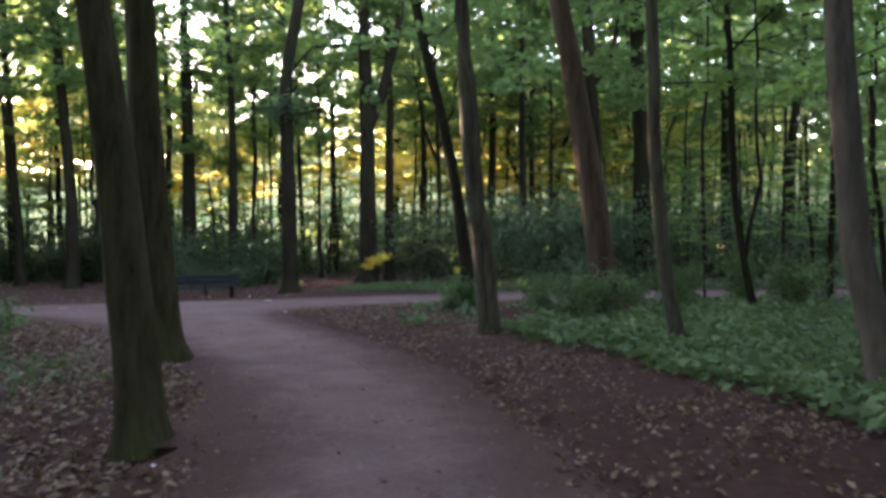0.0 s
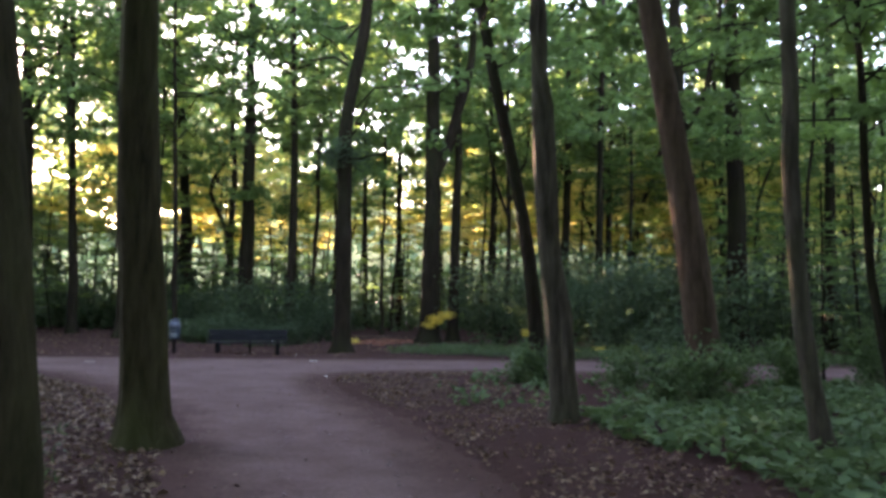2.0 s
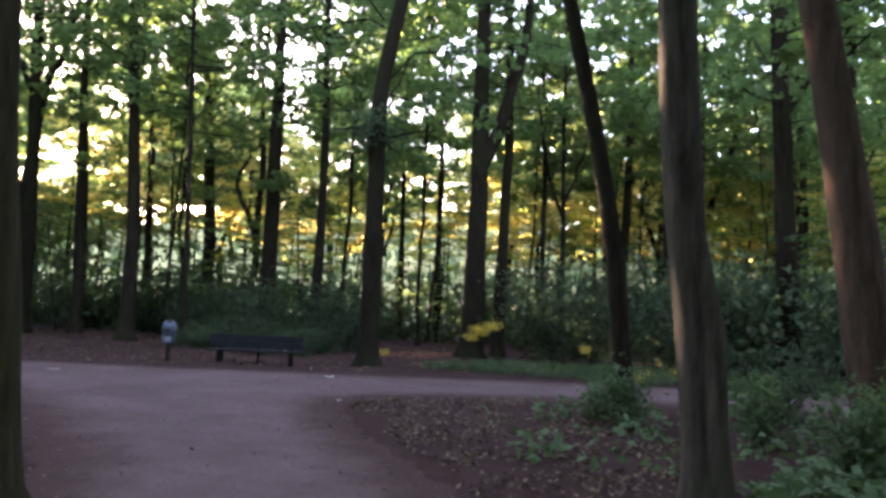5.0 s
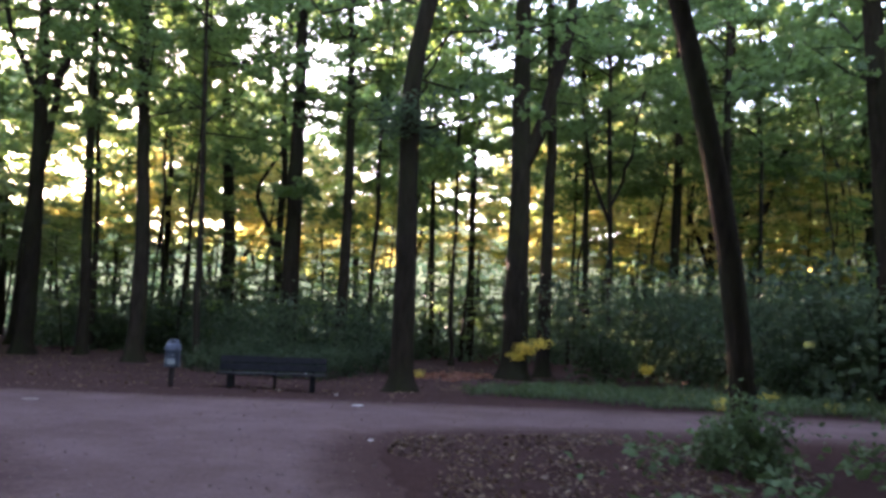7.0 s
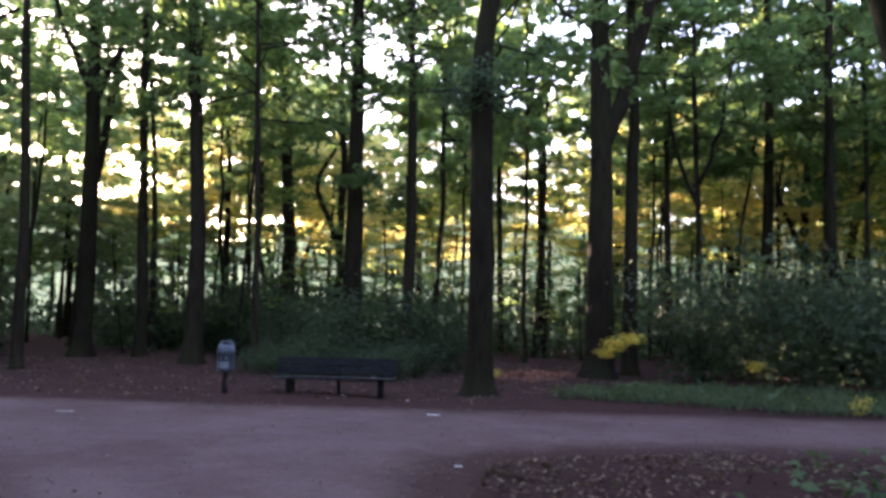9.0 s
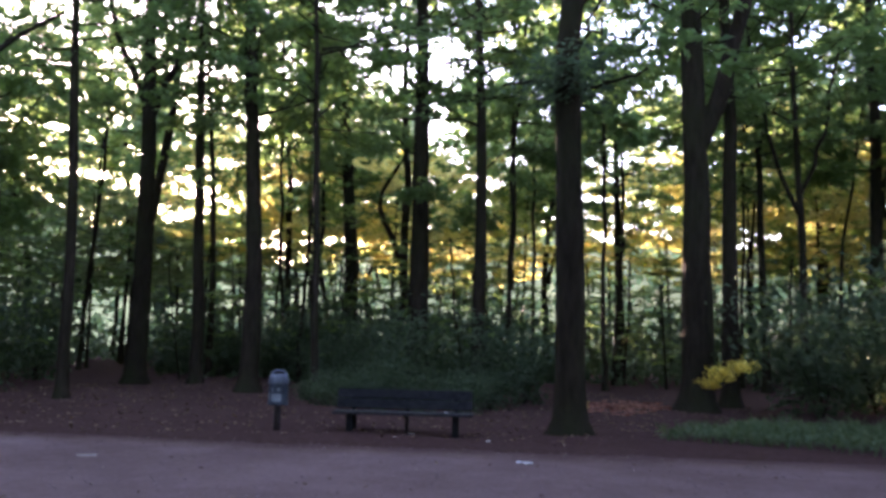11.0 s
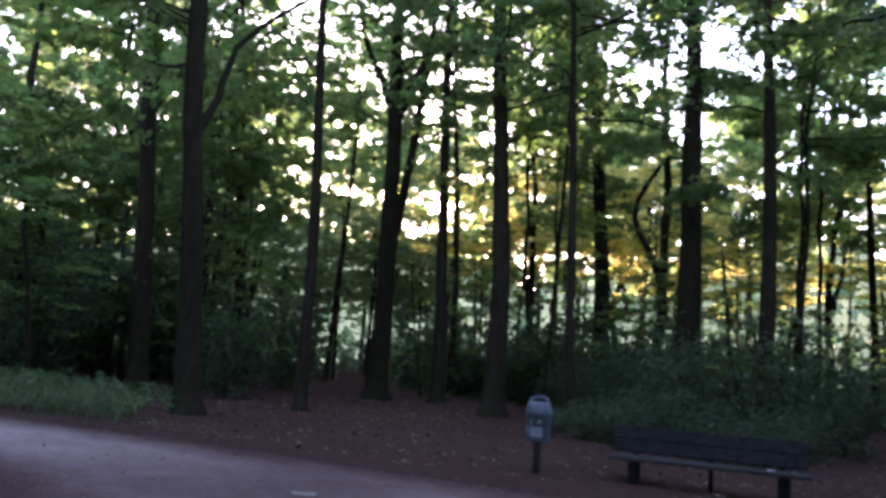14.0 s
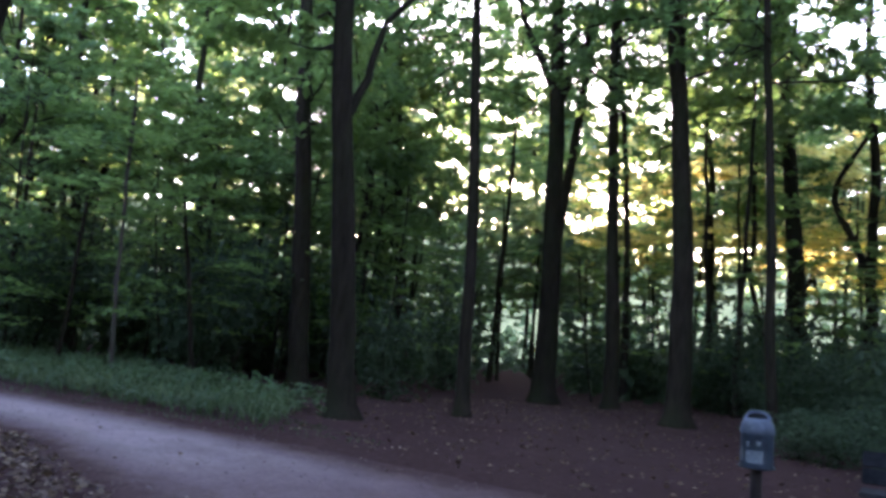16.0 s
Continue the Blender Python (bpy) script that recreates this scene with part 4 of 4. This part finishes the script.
def cover(name, n, polygon, seed, length, width, material, label, category, lift=(0.02, 0.25), flat=0.5, patchy=0.0, clear=0.15, fade=0.0):
    rng = np.random.default_rng(seed)
    poly = np.array(polygon, float)
    lo, hi = poly.min(0), poly.max(0)
    p = rng.uniform(lo, hi, (n * 3, 2))
    inside = np.zeros(len(p), bool)
    for (x0, y0), (x1, y1) in zip(poly, np.roll(poly, -1, 0)):
        c = (y0 > p[:, 1]) != (y1 > p[:, 1])
        inside ^= c & (p[:, 0] < (x1 - x0) * (p[:, 1] - y0) / (y1 - y0 + 1e-12) + x0)
    p = p[inside]
    if clear is not None:
        p = p[outline_distance(p[:, 0], p[:, 1]) > clear - (rng.exponential(fade, len(p)) if fade else 0)]
    if patchy:
        p = p[wave(p[:, 0], p[:, 1], 2.2, seed) + rng.normal(0, 0.5, len(p)) > patchy - 0.5]
    p = p[:n]
    hgt = 0.7 + 0.3 * wave(p[:, 0], p[:, 1], 1.5, seed + 1)
    z = ground_height(p[:, 0], p[:, 1]) + lift[0] + (lift[1] - lift[0]) * rng.uniform(0, 1, len(p)) * np.clip(hgt, 0.2, 1.2)
    v, f = leaves(np.column_stack([p, z]), length, width, rng, flat)
    return tagged(new(name, mesh_from(name, v, f, material)), label, category, kind="stuff")


cover("ground_cover", 34000, [(6.0, -3.0), (5.3, 4.0), (4.9, 6.0), (4.0, 8.2), (3.0, 10.6), (1.2, 12.8), (1.6, 14.2), (3, 16), (5, 20), (13, 20), (13, -3)], 201, 0.15, 0.11, HERB, "low bright green leafy ground cover", "ground cover", (0.03, 0.3), 0.35)
cover("ground_cover", 3500, [(-0.5, 13.2), (-2.2, 17), (-1.5, 21), (3, 21.8), (12, 22.5), (12, 19), (3, 16), (1, 14)], 211, 0.14, 0.10, HERB, "patchy green plants among dead leaves", "ground cover", (0.02, 0.3), 0.4, 1.1)
cover("ground_cover", 3000, [(-14.5, 13.0), (-9.2, 12.6), (-9.6, 14.8), (-14.5, 15.6)], 217, 0.15, 0.10, HERB, "low dark green plants at the verge corner", "ground cover", (0.03, 0.4), 0.4, 0.3)
cover("verge_grass", 12000, [(-6.5, 25.8), (-5.5, 29.5), (0, 31), (12, 30), (12, 27.8), (3, 27), (-3, 26.2)], 221, 0.26, 0.03, GRASS, "strip of green grass and weeds along the road", "grass", (0.05, 0.28), 1.2)
cover("verge_grass", 16000, [(-18.5, 19.6), (-21, 21), (-27, 20.5), (-38, 16), (-40, 9.5), (-30, 14.2), (-24, 16.6)], 231, 0.32, 0.035, GRASS, "tall green verge grass and nettles by the road", "grass", (0.05, 0.45), 1.2)
cover("verge_grass", 9000, [(-16.5, 20.6), (-19.5, 20.3), (-24, 17.6), (-30, 14.8), (-38, 10.8), (-38, 9.6), (-30, 13.4), (-24, 15.9), (-17.3, 19.4)], 233, 0.06, 0.013, GRASS, "short yellowish grass at the road's edge", "grass", (0.02, 0.07), 1.0, 0.2, -0.1)
cover("ground_cover", 5000, [(-18.5, 20.4), (-21, 21.6), (-27, 20.8), (-38, 16.5), (-40, 10.8), (-30, 15.2), (-24, 17.6)], 237, 0.14, 0.075, HERB, "leafy nettles among the tall verge grass", "ground cover", (0.2, 0.6), 0.5, 0.3)
cover("verge_grass", 1500, [(-6, 3.5), (-1.2, 4.0), (-2.4, 7.4), (-4.5, 10), (-9, 12), (-10, 8)], 235, 0.17, 0.02, GRASS, "sparse grass blades among dead leaves", "grass", (0.03, 0.14), 0.9, 0.9)
# A sunlit patch of the trail, laid as bright red leaves.
cover("leaf_litter", 900, [(-10.2, 30.5), (-8.3, 30.2), (-8.0, 33.5), (-9.0, 36), (-10.4, 35)], 281, 0.11, 0.07, SUNLIT_RED, "red leaves painting a sunlit patch on a side trail", "leaf litter", (0.004, 0.03), 0.25, 0.3, 0.0)
cover("ground_cover", 700, [(-7.5, 4.5), (-3.0, 5.0), (-3.6, 8.0), (-8, 11)], 283, 0.13, 0.08, HERB, "sparse green plants among dead leaves", "ground cover", (0.03, 0.2), 0.4, 0.7)
cover("leaf_litter", 30000, [(0.4, 1), (0.2, 4.2), (-1.6, 7.7), (-3, 9.6), (-7.6, 14.1), (-11, 16.0), (-14, 16.6), (-18, 16.1), (-18, 13), (-12, 4), (-6, -4), (0.5, -4)], 241, 0.088, 0.054, DRY, "carpet of pale dry fallen leaves", "leaf litter", (0.005, 0.05), 0.3, 0.0, -0.1, 0.4)
cover("leaf_litter", 9000, [(3.2, 3), (1.2, 9), (-1, 12.6), (-4.5, 17.5), (-4.8, 18.8), (-2.5, 20.6), (0, 21), (1, 14), (4, 9), (5.6, 4)], 251, 0.07, 0.042, DRY, "scattered brown fallen leaves on bare soil", "leaf litter", (0.012, 0.055), 0.3, 0.3, -0.1, 0.55)
cover("leaf_litter", 4500, [(-30, 40), (-24, 20), (-17, 19.8), (-7, 24.5), (-5, 34), (-10, 40)], 261, 0.075, 0.048, DRY, "thin brown leaf litter under the trees", "leaf litter", (0.003, 0.03), 0.25, 0.3, 0.0)
cover("fallen_leaves", 420, [(-1, 0), (4, 0), (2, 8), (-4, 17), (-1, 24), (-12, 22), (-20, 17), (-12, 16), (-3, 9)], 271, 0.05, 0.032, DRY, "few fallen leaves on the path", "leaf litter", (0.052, 0.056), 0.12, 0.0, None)


# ---- stones on the path ----
grit_rng = np.random.default_rng(404)
at = grit_rng.uniform((-24, 0), (4, 24), (16000, 2))
sd = outline_distance(at[:, 0], at[:, 1])
at = at[(sd < 0.1) & (grit_rng.uniform(0, 1, len(at)) < np.clip(0.25 + 0.75 * np.exp(sd / 0.7), 0, 1))][:2600]
OCTA = np.array([(1, 0, 0), (0, 1, 0), (-1, 0, 0), (0, -1, 0), (0, 0, 1), (0, 0, -1)], float)
OCTA_FACES = np.array([(0, 1, 4), (1, 2, 4), (2, 3, 4), (3, 0, 4), (1, 0, 5), (2, 1, 5), (3, 2, 5), (0, 3, 5)])
grow = grit_rng.uniform(0.006, 0.019, (len(at), 1, 1)) * (1 + 0.35 * grit_rng.normal(size=(len(at), 6, 1)))
sv = OCTA[None] * grow * (1.2, 0.9, 0.7) + np.column_stack([at, np.full(len(at), 0.017)])[:, None]
sf = (OCTA_FACES[None] + 6 * np.arange(len(at))[:, None, None]).reshape(-1, 3)
tagged(new("gravel", mesh_from("gravel", sv.reshape(-1, 3), sf, paint("path_stone", (0.09, 0.065, 0.06), (0.26, 0.2, 0.185), 0.85, 0.0, 3.0), True)), "small loose stones lying on the packed earth", "gravel", kind="stuff")


# ---- litter ----
def scrap(x, y, z, w, turn, material, label, name="paper_scrap"):
    rng = np.random.default_rng(int(abs(x * 100)))
    g = np.linspace(-0.5, 0.5, 5)
    gx, gy = np.meshgrid(g, g)
    top = np.column_stack([gx.ravel() * w * (1 + 0.12 * rng.normal(size=25)), gy.ravel() * w * 0.6 * (1 + 0.12 * rng.normal(size=25)), 0.012 + 0.10 * w * rng.uniform(0, 1, 25)])
    low = top - (0, 0, 0.006)
    i = (np.arange(4)[:, None] * 5 + np.arange(4)[None]).ravel()
    f = np.stack([i, i + 1, i + 6, i + 5], 1)
    ob = new(name, mesh_from(name, np.concatenate([top, low]), np.concatenate([f, f[:, ::-1] + 25]), material))
    ob.matrix_basis = pose(x, y, z, 0, 0, turn)
    return tagged(ob, label, "litter")


scrap(-7.2, 22.02, 0.012, 0.2, 20, PAPER, "crumpled white paper scrap lying on the path")
scrap(-12.0, 18.93, 0.012, 0.22, 60, paint("pale_leaf_paper", (0.2, 0.16, 0.14), (0.3, 0.25, 0.22), 0.8), "flattened pale cardboard scrap on the path")
for along, front, z, wide, words in ((-0.92, 0.22, 0.012, 0.09, "crumpled white paper scrap on bare soil"), (-0.25, 0.2, 0.012, 0.17, "crumpled white paper under the bench"), (0.14, 0.16, 0.012, 0.15, "crumpled white paper under the bench"), (0.75, 0.2, 0.40, 0.08, "small white wrapper lying on the bench seat"), (-0.1, 0.62, 0.012, 0.09, "small white paper bit near a bench"), (1.45, 0.9, 0.02, 0.08, "small white paper bit on bare soil")):
    scrap(-10.36 + 0.883 * along + 0.469 * front, 23.95 + 0.469 * along - 0.883 * front, z, wide, 40 * along, PAPER, words)
scrap(-0.30, 4.55, 0.02, 0.05, 130, PAPER, "small white wrapper among fallen leaves", "wrapper")
scrap(-4.96, 18.08, 0.012, 0.08, 15, PAPER, "small white paper bit at the verge", "wrapper")
